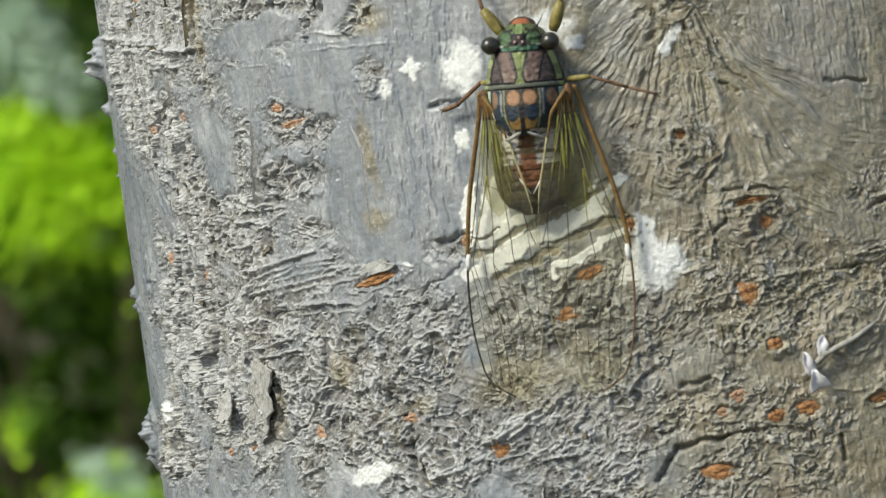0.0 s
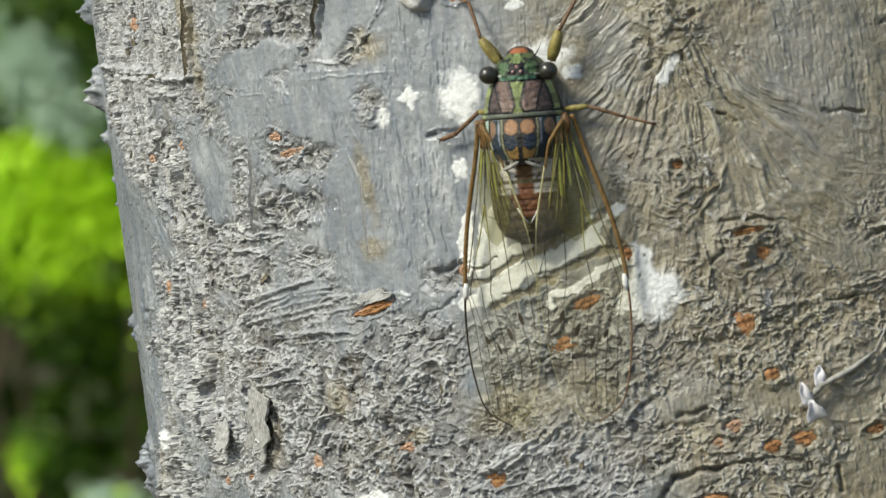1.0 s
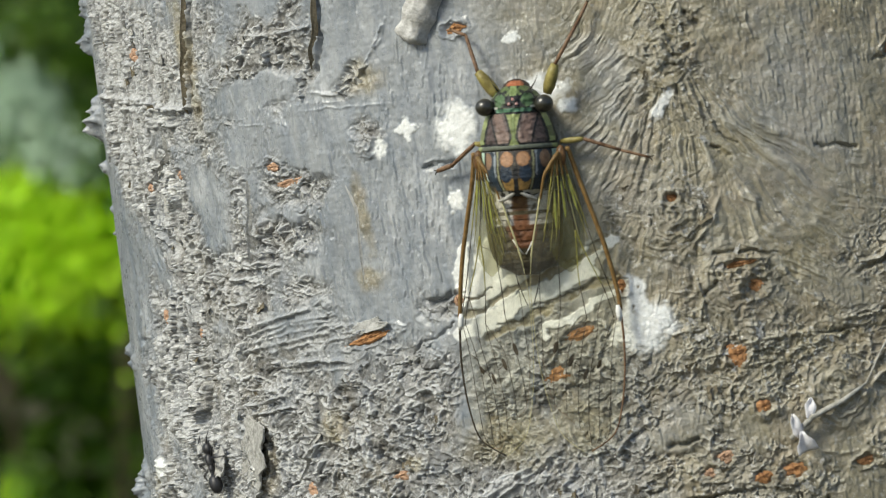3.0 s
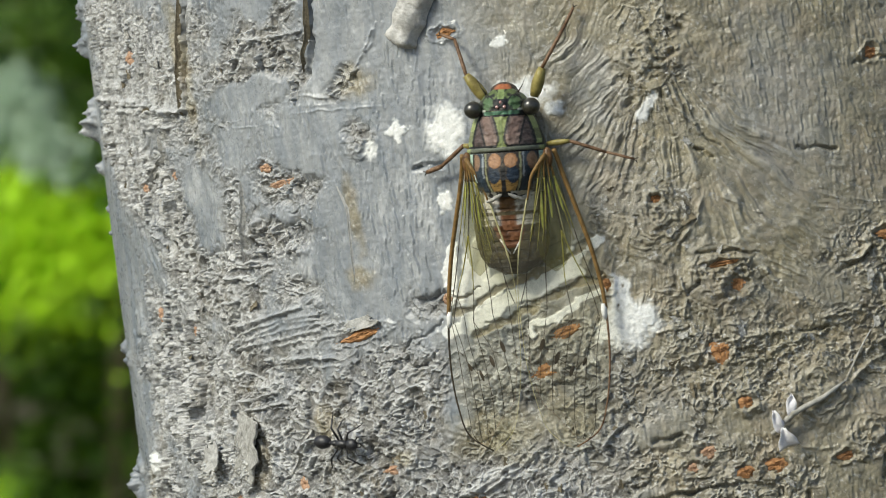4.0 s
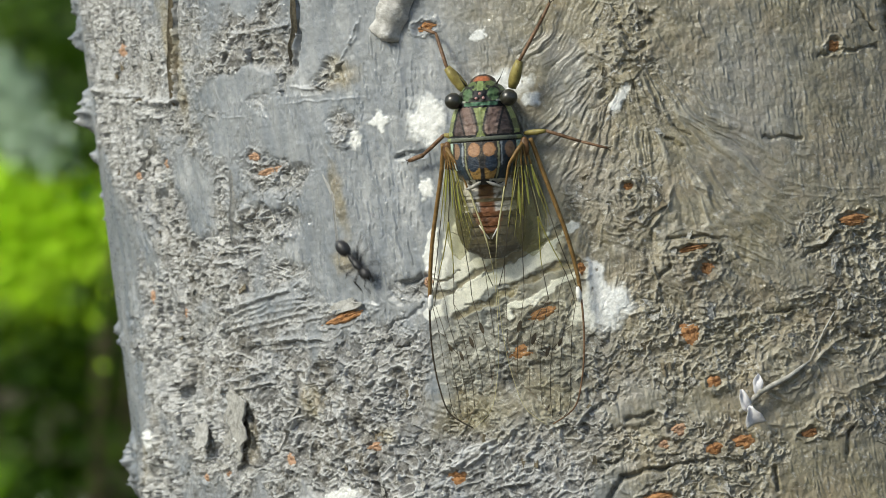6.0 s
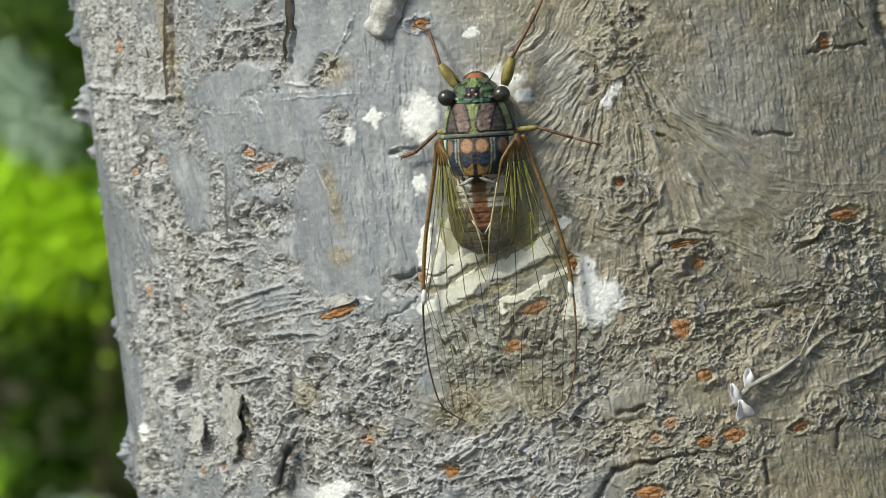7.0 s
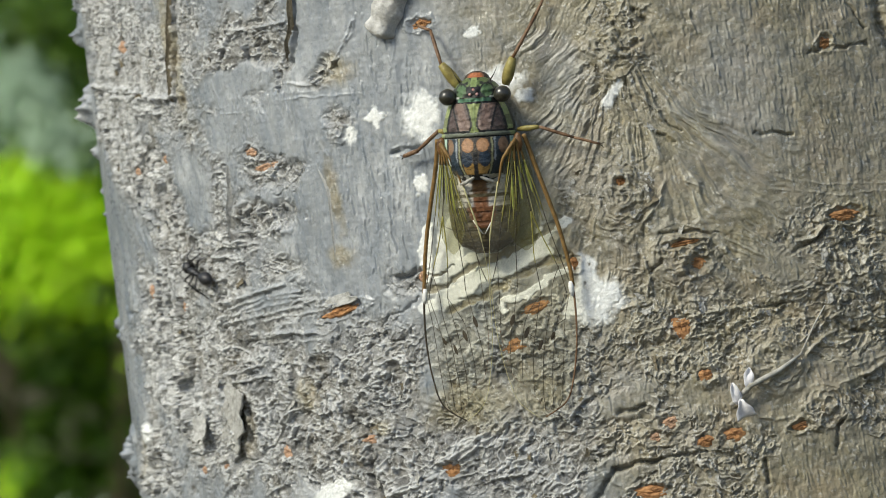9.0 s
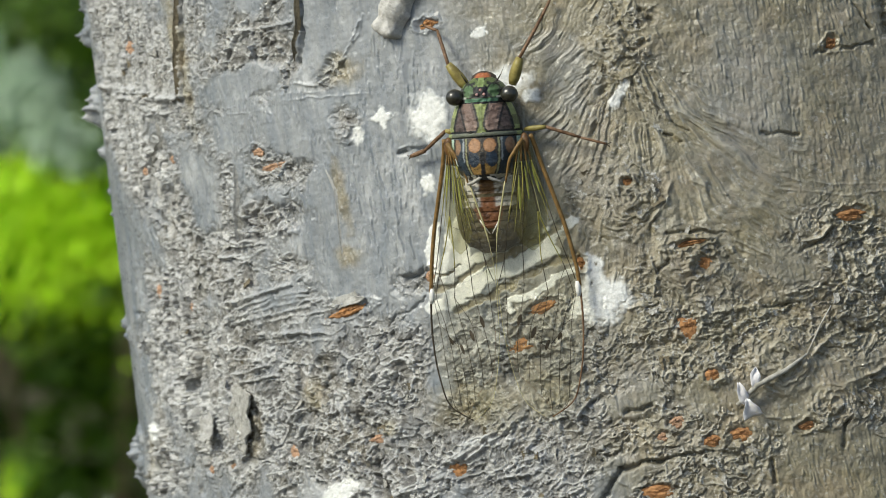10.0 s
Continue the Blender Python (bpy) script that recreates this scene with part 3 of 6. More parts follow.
def bark_piece(S, V):
    warp_s, warp_v = 2.4 * fbm(S / 9, V / 9, 3, 11), 2.4 * fbm(S / 9, V / 9, 3, 12)
    crust = np.zeros_like(S)
    for at, rs, rv, turn in CRUSTS:
        crust = np.maximum(crust, patch(S, V, at, rs, rv, turn, 0.45, 0.75, 21, 6.0))
    for at, rs, rv, turn in BARE:
        crust = crust * (1 - patch(S, V, at, rs, rv, turn, 0.3, 0.5, 23, 5.0))
    algae = 0.85 * step(S + 0.25 * V + 14 * fbm(S / 16, V / 16, 3, 41), -48, -9)
    for at, rs, rv, turn in FADED:
        algae = algae * (1 - 0.35 * patch(S, V, at, rs, rv, turn, 0.7, 0.6, 44, 5.0))
    for at, rs, rv, turn in STAINS:
        algae = np.maximum(algae, 0.8 * patch(S, V, at, rs, rv, turn, 0.6, 0.6, 43, 3.0))
    lichen = np.zeros_like(S)
    for at, rs, rv, turn in LICHENS:
        lichen = np.maximum(lichen, patch(S, V, at, rs, rv, turn, 0.30, 0.6, 47, min(2.4, 0.9 * min(rs, rv))))
    lichen = lichen * step(fbm(S / 1.1, V / 1.6, 3, 48), -0.85, -0.55)
    for pts, width in LICHEN_BANDS:
        lichen = np.maximum(lichen, step(line_field(S, V, np.array(pts), width, 1.3, 53), 0.28, 0.5))
    groove = np.zeros_like(S)
    layer, tone = np.zeros_like(S), np.ones_like(S)
    for pts, width in LICHEN_GROOVES:
        groove = np.maximum(groove, step(line_field(S, V, np.array(pts), width, 1.1, 52), 0.25, 0.55))
    lichen = lichen * (1 - 0.95 * groove)
    algae = np.maximum(algae, 0.9 * groove)

    h = 0.8 * fbm(S / 45, V / 45, 2, 1) + 0.035 * fbm(S / 9, V / 0.9, 3, 3) + 0.14 * fbm(S / 2.5, V / 2.5, 4, 4)
    # smooth skin: fine upright strands, torn ticks, faint level bands
    skin = 1 - crust
    strand = fbm((S + 0.4 * warp_s) / 1.1, V / 9, 3, 29, 0.6)
    h = h + skin * (1 - 0.5 * algae) * (0.20 * strand + 0.16 * fbm((S + 0.4 * warp_s) / 3.0, V / 14, 3, 2))
    lip, hollow = slits(S, V, 5.5, 1.9, 71, 0.10, 0.10)
    lip2, hollow2 = slits(S, V, 2.6, 1.1, 72, 0.25, 0.05)
    ticks = np.maximum(lip, 0.7 * lip2) * step(fbm(S / 7, V / 9, 2, 73), -0.25, 0.2) * (1 - 0.8 * algae)
    h = h + skin * (0.24 * ticks - 0.16 * np.maximum(hollow, hollow2) * step(fbm(S / 7, V / 9, 2, 73), -0.25, 0.2) * (1 - 0.8 * algae))
    layer = np.maximum(layer, 0.55 * skin * ticks)
    fleck, dent = slits(S, V, 1.9, 0.8, 74, 0.2, 0.15)
    fleck = fleck * skin * algae * step(fbm(S / 5, V / 8, 3, 75), -0.2, 0.25)
    h = h + 0.18 * fleck - 0.08 * dent * skin * algae
    layer = np.maximum(layer, 0.75 * fleck)
    h = h + skin * algae * (0.27 * fbm(S / 2.2, V / 2.6, 4, 30, 0.65))

    # crusted bark: torn, curling flakes at three sizes
    on = crust > 0.02
    if on.any():
        s, v = S[on] + 0.5 * warp_s[on], V[on] + 0.5 * warp_v[on]
        west = step(-s + 3 * fbm(s / 6, v / 6, 2, 35), 104, 118)
        f1, r1, t1 = curled_flakes(s, v, 84, 6.5, 1.6, 81, 0.6)
        f2, r2, t2 = curled_flakes(s, v, 24, 7.0, 2.8, 82, 0.8)
        f3, r3, t3 = curled_flakes(s, v, -52, 5.4, 2.5, 83, 0.8)
        pick = step(fbm(s / 8, v / 7, 3, 36), -0.10, 0.06)
        big, rim = f2 * pick + f3 * (1 - pick), r2 * pick + r3 * (1 - pick)
        big, rim = big * (1 - west) + f1 * west, rim * (1 - west) + r1 * west
        shade = (t2 * pick + t3 * (1 - pick)) * (1 - west) + t1 * west
        f4, r4, t4 = curled_flakes(s, v, 50, 1.5, 0.85, 84, 0.4)
        torn = step(fbm(s / 5, v / 5, 2, 39), -0.1, 0.3)
        crumb = fbm(s / 0.9, v / 0.75, 3, 10, 0.6)
        al, cr = algae[on], crust[on]
        plates = terrace(fbm(s / 8.5, v / 6.0, 3, 6, 0.5), 3.2)
        n1 = fbm((s + warp_s[on]) / 5.5, (v + warp_v[on]) / 3.6, 3, 8)
        thin = np.exp(-(n1 / 0.045) ** 2) * step(fbm(s / 4, v / 4, 2, 38), -0.35, 0.25)
        n2 = fbm((s - 0.8 * warp_v[on]) / 2.6, (v + 0.8 * warp_s[on]) / 1.8, 3, 18)
        n3 = fbm((s + 0.6 * warp_v[on]) / 3.2, (v - 0.6 * warp_s[on]) / 3.0, 3, 28)
        strands = np.maximum(np.exp(-(n2 / 0.05) ** 2), np.exp(-(n3 / 0.04) ** 2)) * step(fbm(s / 3, v / 3, 2, 37), -0.2, 0.2)
        tone[on] = 1 - cr * (1 - step(0.55 * shade + 0.25 * t4 + 0.2 * crumb, 0.08, 0.40))
        ox, oy, gap, r5, r6, _ = cell_field((s / 1.3).astype(np.float32), (v / 3.4).astype(np.float32), 87)
        pits = np.exp(-((ox * ox + oy * oy) / 0.10)) * (r5 > 0.25) * (west + 0.45 * torn * (1 - west))
        h[on] = h[on] + cr * (1 - 0.35 * al) * ((1.0 + 1.5 * west) * big - 0.7 * pits + 0.95 * plates + (0.12 + 0.40 * torn) * f4 + 0.60 * thin + 0.48 * strands + (0.08 + 0.16 * torn + 0.2 * west) * crumb - 0.55)
        # lifted rims and crests paled: split bark plus edge highlights in the colour
        layer[on] = np.maximum(layer[on], cr * np.clip(0.9 * rim + 0.6 * r4 * torn + 0.95 * thin ** 0.6 + 0.85 * strands ** 0.6 + 0.25 * step(plates, 0.2, 0.6), 0, 1))

    # left flank brightened through its crust colour, in place of more light
    layer = np.maximum(layer, crust * step(-S, 92, 118) * (0.15 + 0.6 * step(fbm(S / 1.4, V / 2.6, 3, 33), -0.1, 0.3)))
    for at, rs, rv, turn, length, width, amp, seed in GRAINS:
        zone = patch(S, V, at, rs, rv, 0, 0.6, 0.4, seed, 6.0)
        near = zone > 0.001
        if near.any():
            x, y, z = S[near], V[near], zone[near]
            c, q = math.cos(radians(turn)), math.sin(radians(turn))
            u, w = x * c + y * q, -x * q + y * c + 2.4 * fbm(x / 8, y / 8, 3, seed + 31, 0.6)
            g = fibres(w / (0.85 * width), u / (2.2 * length), seed) * (0.2 + 0.9 * step(fbm(x / 3, y / 3, 3, seed + 9), -0.2, 0.35))
            h[near] = h[near] * (1 - 0.4 * z) + 0.52 * z * amp * g
            layer[near] = np.maximum(layer[near], 0.6 * z * step(g, 0.22, 0.5))
    # fibres fanning from the branch scar
    x, y = S - APEX[0], V - APEX[1]
    zone = patch(S, V, (-8.0, 15.0), 21, 20, 0, 0.45, 0.45, 91, 7.0) * step(-y - 0.75 * np.maximum(x, 0), 2.0, 8.0)
    near = zone > 0.001
    if near.any():
        x, y, z = x[near] + 1.3 * fbm(S[near] / 6, V[near] / 6, 3, 92), y[near] + 1.3 * fbm(S[near] / 6, V[near] / 6, 3, 93), zone[near]
        far = np.hypot(x, y)
        g = fibres(13.0 * fanned(x, y), far / 15.0, 94)
        g = g * (0.45 + 0.7 * step(fbm(S[near] / 5, V[near] / 5, 3, 95), -0.3, 0.35))
        h[near] = h[near] * (1 - 0.55 * z) + 0.8 * z * g
        layer[near] = np.maximum(layer[near] * (1 - 0.5 * z), 0.7 * z * step(g, 0.25, 0.55))
    for at, r, high, rings in KNOTS:
        d = np.hypot(S - at[0], V - at[1]) + 1.8 * fbm(S / 3.5, V / 3.5, 4, 61, 0.6)
        near = d < 2.0 * r
        dn = d[near]
        hold = np.exp(-(dn / (1.15 * r)) ** 6)
        ring = fibres(dn / rings * 0.8, 1.1 * np.arctan2(V[near] - at[1], S[near] - at[0]) + 0.2 * dn, 62)
        h[near] = h[near] * (1 - 0.65 * hold) + high * np.exp(-(dn / r) ** 2) + 0.5 * ring * hold
        layer[near] = np.maximum(layer[near] * (1 - 0.4 * hold), 0.5 * hold * step(ring, 0.2, 0.5))
    h = h * (1 - 0.75 * lichen) - 0.5 * groove
    for pts, width, high in RIDGES:
        f = line_field(S, V, np.array(pts), 0.52 * width, 0.35, 5 + len(pts))
        near = f > 0.003
        if near.any():
            f[near] = f[near] * (0.6 + 0.4 * step(fbm(S[near] / 3, V[near] / 3, 2, 58), -0.3, 0.3))
            broken = (0.45 + 0.55 * crust) * (0.35 + 0.65 * step(fbm(S / 1.3, V / 1.3, 3, 57), -0.25, 0.2))
            h = h + 0.95 * high * f * broken
            layer = np.maximum(layer, np.sqrt(np.maximum(f, 0)) * step(f, 0.10, 0.35) * broken)
    for pts, width, deep in CRACKS:
        f = line_field(S, V, np.array(pts), 0.62 * width, 0.7)
        near = f > 0.003
        if near.any():
            h[near] = h[near] - deep * f[near] * (0.45 + 0.55 * step(fbm(S[near] / 1.8, V[near] / 1.8, 2, 59), -0.35, 0.25))
            layer[near] = layer[near] * (1 - 0.8 * f[near])
    for at, length, height, turn, _ in LENTICELS:
        near = (np.abs(S - at[0]) < 2 * length + 2) & (np.abs(V - at[1]) < 2 * length + 2)
        if not near.any():
            continue
        c, q = math.cos(radians(turn)), math.sin(radians(turn))
        x, y = (S[near] - at[0]) * c + (V[near] - at[1]) * q, -(S[near] - at[0]) * q + (V[near] - at[1]) * c
        d = np.sqrt((x / (0.5 * length + 0.3)) ** 2 + (y / (0.5 * height + 0.3)) ** 2)
        dn = d + 0.5 * fbm(S[near] / 1.1, V[near] / 0.8, 3, 71)
        ease = 1 - step(d, 2.2, 3.0)
        h[near] = h[near] * (1 - ease * 0.5 * (1 - step(dn, 0.2, 1.3))) + ease * (0.30 * np.exp(-((dn - 1.25) / 0.22) ** 2) - 0.45 * (1 - step(dn, 0.5, 1.1)))
    # the trunk's flank keeps close to its round, but for single lumps
    h = h * (1 - 0.65 * step(-S, 146, 158)) - 0.30 * step(-S, 146, 158)
    for at, r, high in LUMPS:
        near = (np.abs(S - at[0]) < 2 * r) & (np.abs(V - at[1]) < 2 * r)
        if near.any():
            d = np.hypot(S[near] - at[0], V[near] - at[1]) / r + 0.35 * fbm(S[near] / 1.6, V[near] / 1.6, 3, 81)
            h[near] = h[near] + (0.45 + 0.35 * fbm(S[near] / 1.0, V[near] / 1.0, 3, 82)) * high * (1 - step(d, 0.2, 1.15))
    h = h + lichen * (0.12 + 0.10 * fbm(S / 1.6, V / 1.6, 3, 16)) + 0.05 * fbm(S / 0.7, V / 0.7, 3, 15)
    return h, crust, algae, lichen, layer, tone


# dark furrows that part the lichen crust
LICHEN_GROOVES = (
    (((-51.3, -1.4), (-46.5, 0.1), (-41.9, 2.1), (-38.1, 3.3), (-32.2, 5.2), (-26.3, 8.0)), 0.62),
    (((-47.7, -5.0), (-42.7, -3.6), (-37.7, -1.8), (-32.9, 0.2), (-25.6, 2.1)), 0.75),
    (((-46.1, 2.7), (-48.4, 2.2), (-49.8, 1.4)), 0.20),
    (((-40.5, 5.3), (-35.2, 5.9)), 0.30))
# stripes of lichen crust
LICHEN_BANDS = (
    (((-52.0, -4.0), (-46.8, -2.3), (-40.1, 0.4), (-35.7, 1.7), (-29.3, 3.9)), 1.50),
    (((-51.7, 0.4), (-51.0, 5.2), (-49.9, 10.0)), 1.20),
    (((-48.0, 1.0), (-46.4, 4.7), (-45.3, 8.5)), 2.20),
    (((-44.5, 2.5), (-40.6, 4.1), (-38.5, 4.6)), 1.20),
    (((-38.2, -5.5), (-34.4, -4.0), (-31.2, -2.4), (-25.9, -0.4)), 0.75),
    (((-35.5, 3.5), (-30.2, 5.3), (-24.7, 8.5)), 1.10),
    (((-50.0, -1.8), (-47.6, -0.1), (-43.1, 1.4)), 0.60))
FADED = (((6.7, 25.5), 9, 13, 0), ((-21.5, 34.0), 6, 8, 0))


CRUSTS = [((-113.1, 44.9), 12, 20, 80), ((-135.4, 50.0), 17, 24, 0), ((-141.7, 33.4), 11, 12, 0), ((-121.1, 23.8), 10, 14, 80), ((-114.7, 14.0), 12, 12, 60), ((-125.2, -4.2), 16, 22, 80), ((-140.0, -25.0), 16, 10, 0),
          ((-85.0, 45.0), 12, 7, 0), ((-67.5, 39.0), 4, 2, 30), ((-100.1, 17.0), 8, 10, 0), ((-87.5, 14.9), 10, 3, -6), ((-81.5, 24.4), 8, 4, 0),
          ((-97.1, 6.6), 12, 8, 0), ((-97.1, -9.7), 22, 12, 0), ((-98.1, -22.9), 24, 12, 0), ((-69.5, -15.7), 16, 10, 0), ((-68.9, -27.7), 20, 10, 0),
          ((-48.1, -27.6), 18, 10, 0), ((-37.9, -14.9), 14, 12, 0), ((-28.6, -21.8), 14, 14, 0), ((-30.2, -34.3), 20, 9, 0)]
CRUSTS += [((-7.4, -1.9), 13, 9, 0), ((-7.3, -16.5), 16, 12, 0), ((-14.5, -27.3), 16, 10, 0), ((1.9, -12.8), 16, 8, 0), ((-8.8, -36.8), 14, 8, 0),
           ((-13.2, 30.0), 8, 14, 0), ((-16.4, 11.9), 9, 9, 0), ((19.5, -14.0), 14, 8, 0), ((19.6, -29.6), 10, 8, 0), ((-65.7, 29.2), 3.2, 3.2, 0),
           ((21.0, -2.5), 10, 6, -30), ((-55.1, 1.7), 4, 3, 0)]
BARE = [((-62.5, 14.4), 12, 14, 0), ((-104.5, 22.0), 7, 6, 60), ((-90.5, 39.5), 12, 3, 4), ((-148.3, 12.4), 15, 17, 0), ((-151.0, -13.5), 14, 10, 0), ((-75.3, 28.8), 9, 4, 0)]
BARE += [((-4.3, -24.2), 6, 3.2, 0), ((13.0, -25.9), 9, 3.4, 12), ((14.5, -37.8), 11, 5, 0), ((-18.5, -24.4), 5, 2.6, 8), ((-22.6, -37.1), 5, 3, 30)]
STAINS = [((24.0, 32.1), 7, 3, 4), ((-3.0, -2.0), 4, 3, 0), ((24.5, -6.8), 4, 6, 40), ((9.2, -2.0), 7, 2.5, -38), ((-64.8, 39.0), 3.5, 2.5, 0), ((-68.5, 6.6), 2.4, 1.6, 0), ((-68.3, 18.0), 1.2, 6, 6), ((-97.7, -20.9), 2.5, 6, 0), ((-80.2, -16.9), 2.5, 2.5, 0),
          ((-13.2, 37.8), 9, 8, 0), ((-106.5, 46.3), 1.8, 12, 8), ((-44.1, -22.1), 10, 4, 0), ((-33.6, -21.2), 4, 5, 0), ((-144.1, -26.1), 3, 4, 0), ((-7.1, -38.9), 8, 4, 0), ((-64.6, -23.8), 2, 1.5, 0)]
GRAINS = [((-21.4, 34.9), 8, 16, 58, 7, 0.9, 0.85, 101), ((-20.3, 20.2), 8, 8, 40, 7, 1.0, 0.75, 102), ((1.9, 10.6), 14, 8, -32, 8, 1.0, 0.8, 103),
          ((7.2, -1.8), 12, 8, -38, 9, 1.1, 0.7, 104), ((-17.9, 0.4), 7, 9, 78, 7, 0.9, 0.7, 105), ((-5.3, 23.1), 8, 8, -42, 6, 1.0, 0.7, 106),
          ((-37.1, -32.6), 12, 7, 20, 8, 1.0, 0.8, 107), ((-116.1, 50.4), 22, 14, 90, 8, 1.0, 1.2, 108), ((-86.2, -2.3), 12, 6, 12, 9, 1.0, 0.5, 109),
          ((-122.2, 13.4), 11, 12, 112, 8, 1.1, 0.7, 110), ((-135.4, 50.0), 18, 24, 90, 7, 1.0, 1.3, 112), ((-136.7, -8.1), 14, 18, 86, 7, 1.0, 1.3, 113), ((-132.2, 31.8), 12, 12, 80, 6, 1.0, 1.3, 114), ((-9.6, 12.0), 5, 10, 62, 7, 0.9, 0.8, 111)]
LUMPS = [((-165.2, 40.4), 2.6, 4.4), ((-164.0, 42.6), 2.8, 3.6), ((-165.2, 54.6), 1.8, 3.0), ((-165.0, 57.0), 4.0, 1.8), ((-165.1, 61.5), 2.5, 2.4), ((-165.1, 32.3), 1.5, 2.8), ((-165.1, 38.2), 1.5, 2.2),
         ((-165.1, -0.6), 1.6, 2.6), ((-165.1, -2.8), 1.2, 1.6), ((-165.2, -24.2), 3.2, 3.8), ((-164.0, -27.6), 3.4, 2.8), ((-160.5, -22.5), 3.0, 2.0), ((-138.4, -21.8), 5.0, 2.2), ((-155.7, -2.7), 2.2, 1.4),
         ((-92.1, 16.6), 2.2, 1.2), ((-89.0, 15.3), 1.6, 1.0), ((-83.6, 14.1), 2.6, 1.0), ((-80.7, 12.8), 1.8, 0.9), ((-165.1, -30.5), 2.2, 2.2), ((-165.1, 25.0), 0.8, 1.2), ((-165.1, 20.5), 0.6, 1.2),
         ((-78.8, 3.6), 1.4, 1.1), ((-104.6, -5.1), 1.2, 0.8), ((-98.0, -7.6), 1.2, 0.9), ((-87.0, 16.2), 1.6, 1.6), ((-91.0, 17.9), 2.0, 1.8), ((-84.0, 15.2), 1.5, 1.4), ((-82.2, 12.4), 1.6, 1.5)]


def spaced(lo, hi, fine_lo, fine_hi, fine, coarse):
    left = np.arange(lo, fine_lo, coarse) if fine_lo - lo > coarse else np.array([lo])
    right = np.linspace(fine_hi, hi, max(2, int((hi - fine_hi) / coarse)))[1:] if hi > fine_hi else np.array([])
    return np.concatenate([left, np.arange(fine_lo, fine_hi, fine), right])


def build_trunk():
    trunk = tagged(new("tree_trunk"), "grey leaning tree trunk with flaking bark and orange pores", "tree trunk")
    trunk.matrix_world = TRUNK_POSE
    round_mm = 2 * math.pi * RADIUS
    west = np.concatenate([np.arange(-0.5 * round_mm, -174.0, 12.0), np.arange(-174.0, -132.0, 0.30), np.arange(-132.0, -104.0, 0.19)])
    ss = np.concatenate([west, spaced(-104.0, 0.5 * round_mm, -103.9, 40.0, 0.145, 12.0)])[:-1]
    vs = spaced(-1330.0, 2600.0, -58.0, 63.0, 0.15, 60.0)
    S, V = np.meshgrid(ss, vs)
    shape = S.shape
    h, crust, algae, lichen, layer, tone = bark_fields(S.ravel().astype(np.float32), V.ravel().astype(np.float32))
    co = on_trunk(S.ravel(), V.ravel(), h)
    rows, cols = shape
    i = np.arange(rows * cols).reshape(shape)
    nxt = np.roll(i, -1, axis=1)
    quads = np.stack([i[:-1], nxt[:-1], nxt[1:], i[1:]], -1).reshape(-1, 4)
    me = bpy.data.meshes.new("bark")
    top = co[-cols:].mean(0) + np.array([0, 0, 0.03])
    co = np.concatenate([co, top[None]])
    lid = np.stack([i[-1], nxt[-1], np.full(cols, len(co) - 1), np.full(cols, len(co) - 1)], -1)[:, :3]
    me.vertices.add(len(co))
    me.vertices.foreach_set("co", co.ravel())
    me.loops.add(quads.size + lid.size)
    me.loops.foreach_set("vertex_index", np.concatenate([quads.ravel(), lid.ravel()]).astype(np.int32))
    me.polygons.add(len(quads) + cols)
    me.polygons.foreach_set("loop_start", np.concatenate([np.arange(0, quads.size, 4), quads.size + np.arange(0, lid.size, 3)]).astype(np.int32))
    me.update(calc_edges=True)
    for name, values in (("crust", crust), ("algae", algae), ("lichen", lichen), ("layer", layer), ("tone", tone)):
        me.attributes.new(name, "FLOAT", "POINT").data.foreach_set("value", np.append(values, 0.5).astype(np.float32))
    me.polygons.foreach_set("use_smooth", np.ones(len(quads) + cols, dtype=bool))
    me.materials.append(BARK)
    part("bark", me, trunk)
    return trunk


def bark_height(s, v):
    return float(bark_fields(np.array([float(s)]), np.array([float(v)]))[0][0])


def on_bark(s, v, turn=0.0, lift=0.0, local=False):
    """A pose on the bark: x round the trunk, y up along it, z away from it, turned about z."""
    a = s / RADIUS
    m = Matrix(((math.cos(a), 0, math.sin(a)), (math.sin(a), 0, -math.cos(a)), (0, 1, 0))).to_4x4()
    m.translation = Vector(on_trunk(np.float64(s), np.float64(v), lift))
    m = m @ pose(0, 0, 0, 0, 0, turn)
    return m if local else TRUNK_POSE @ m


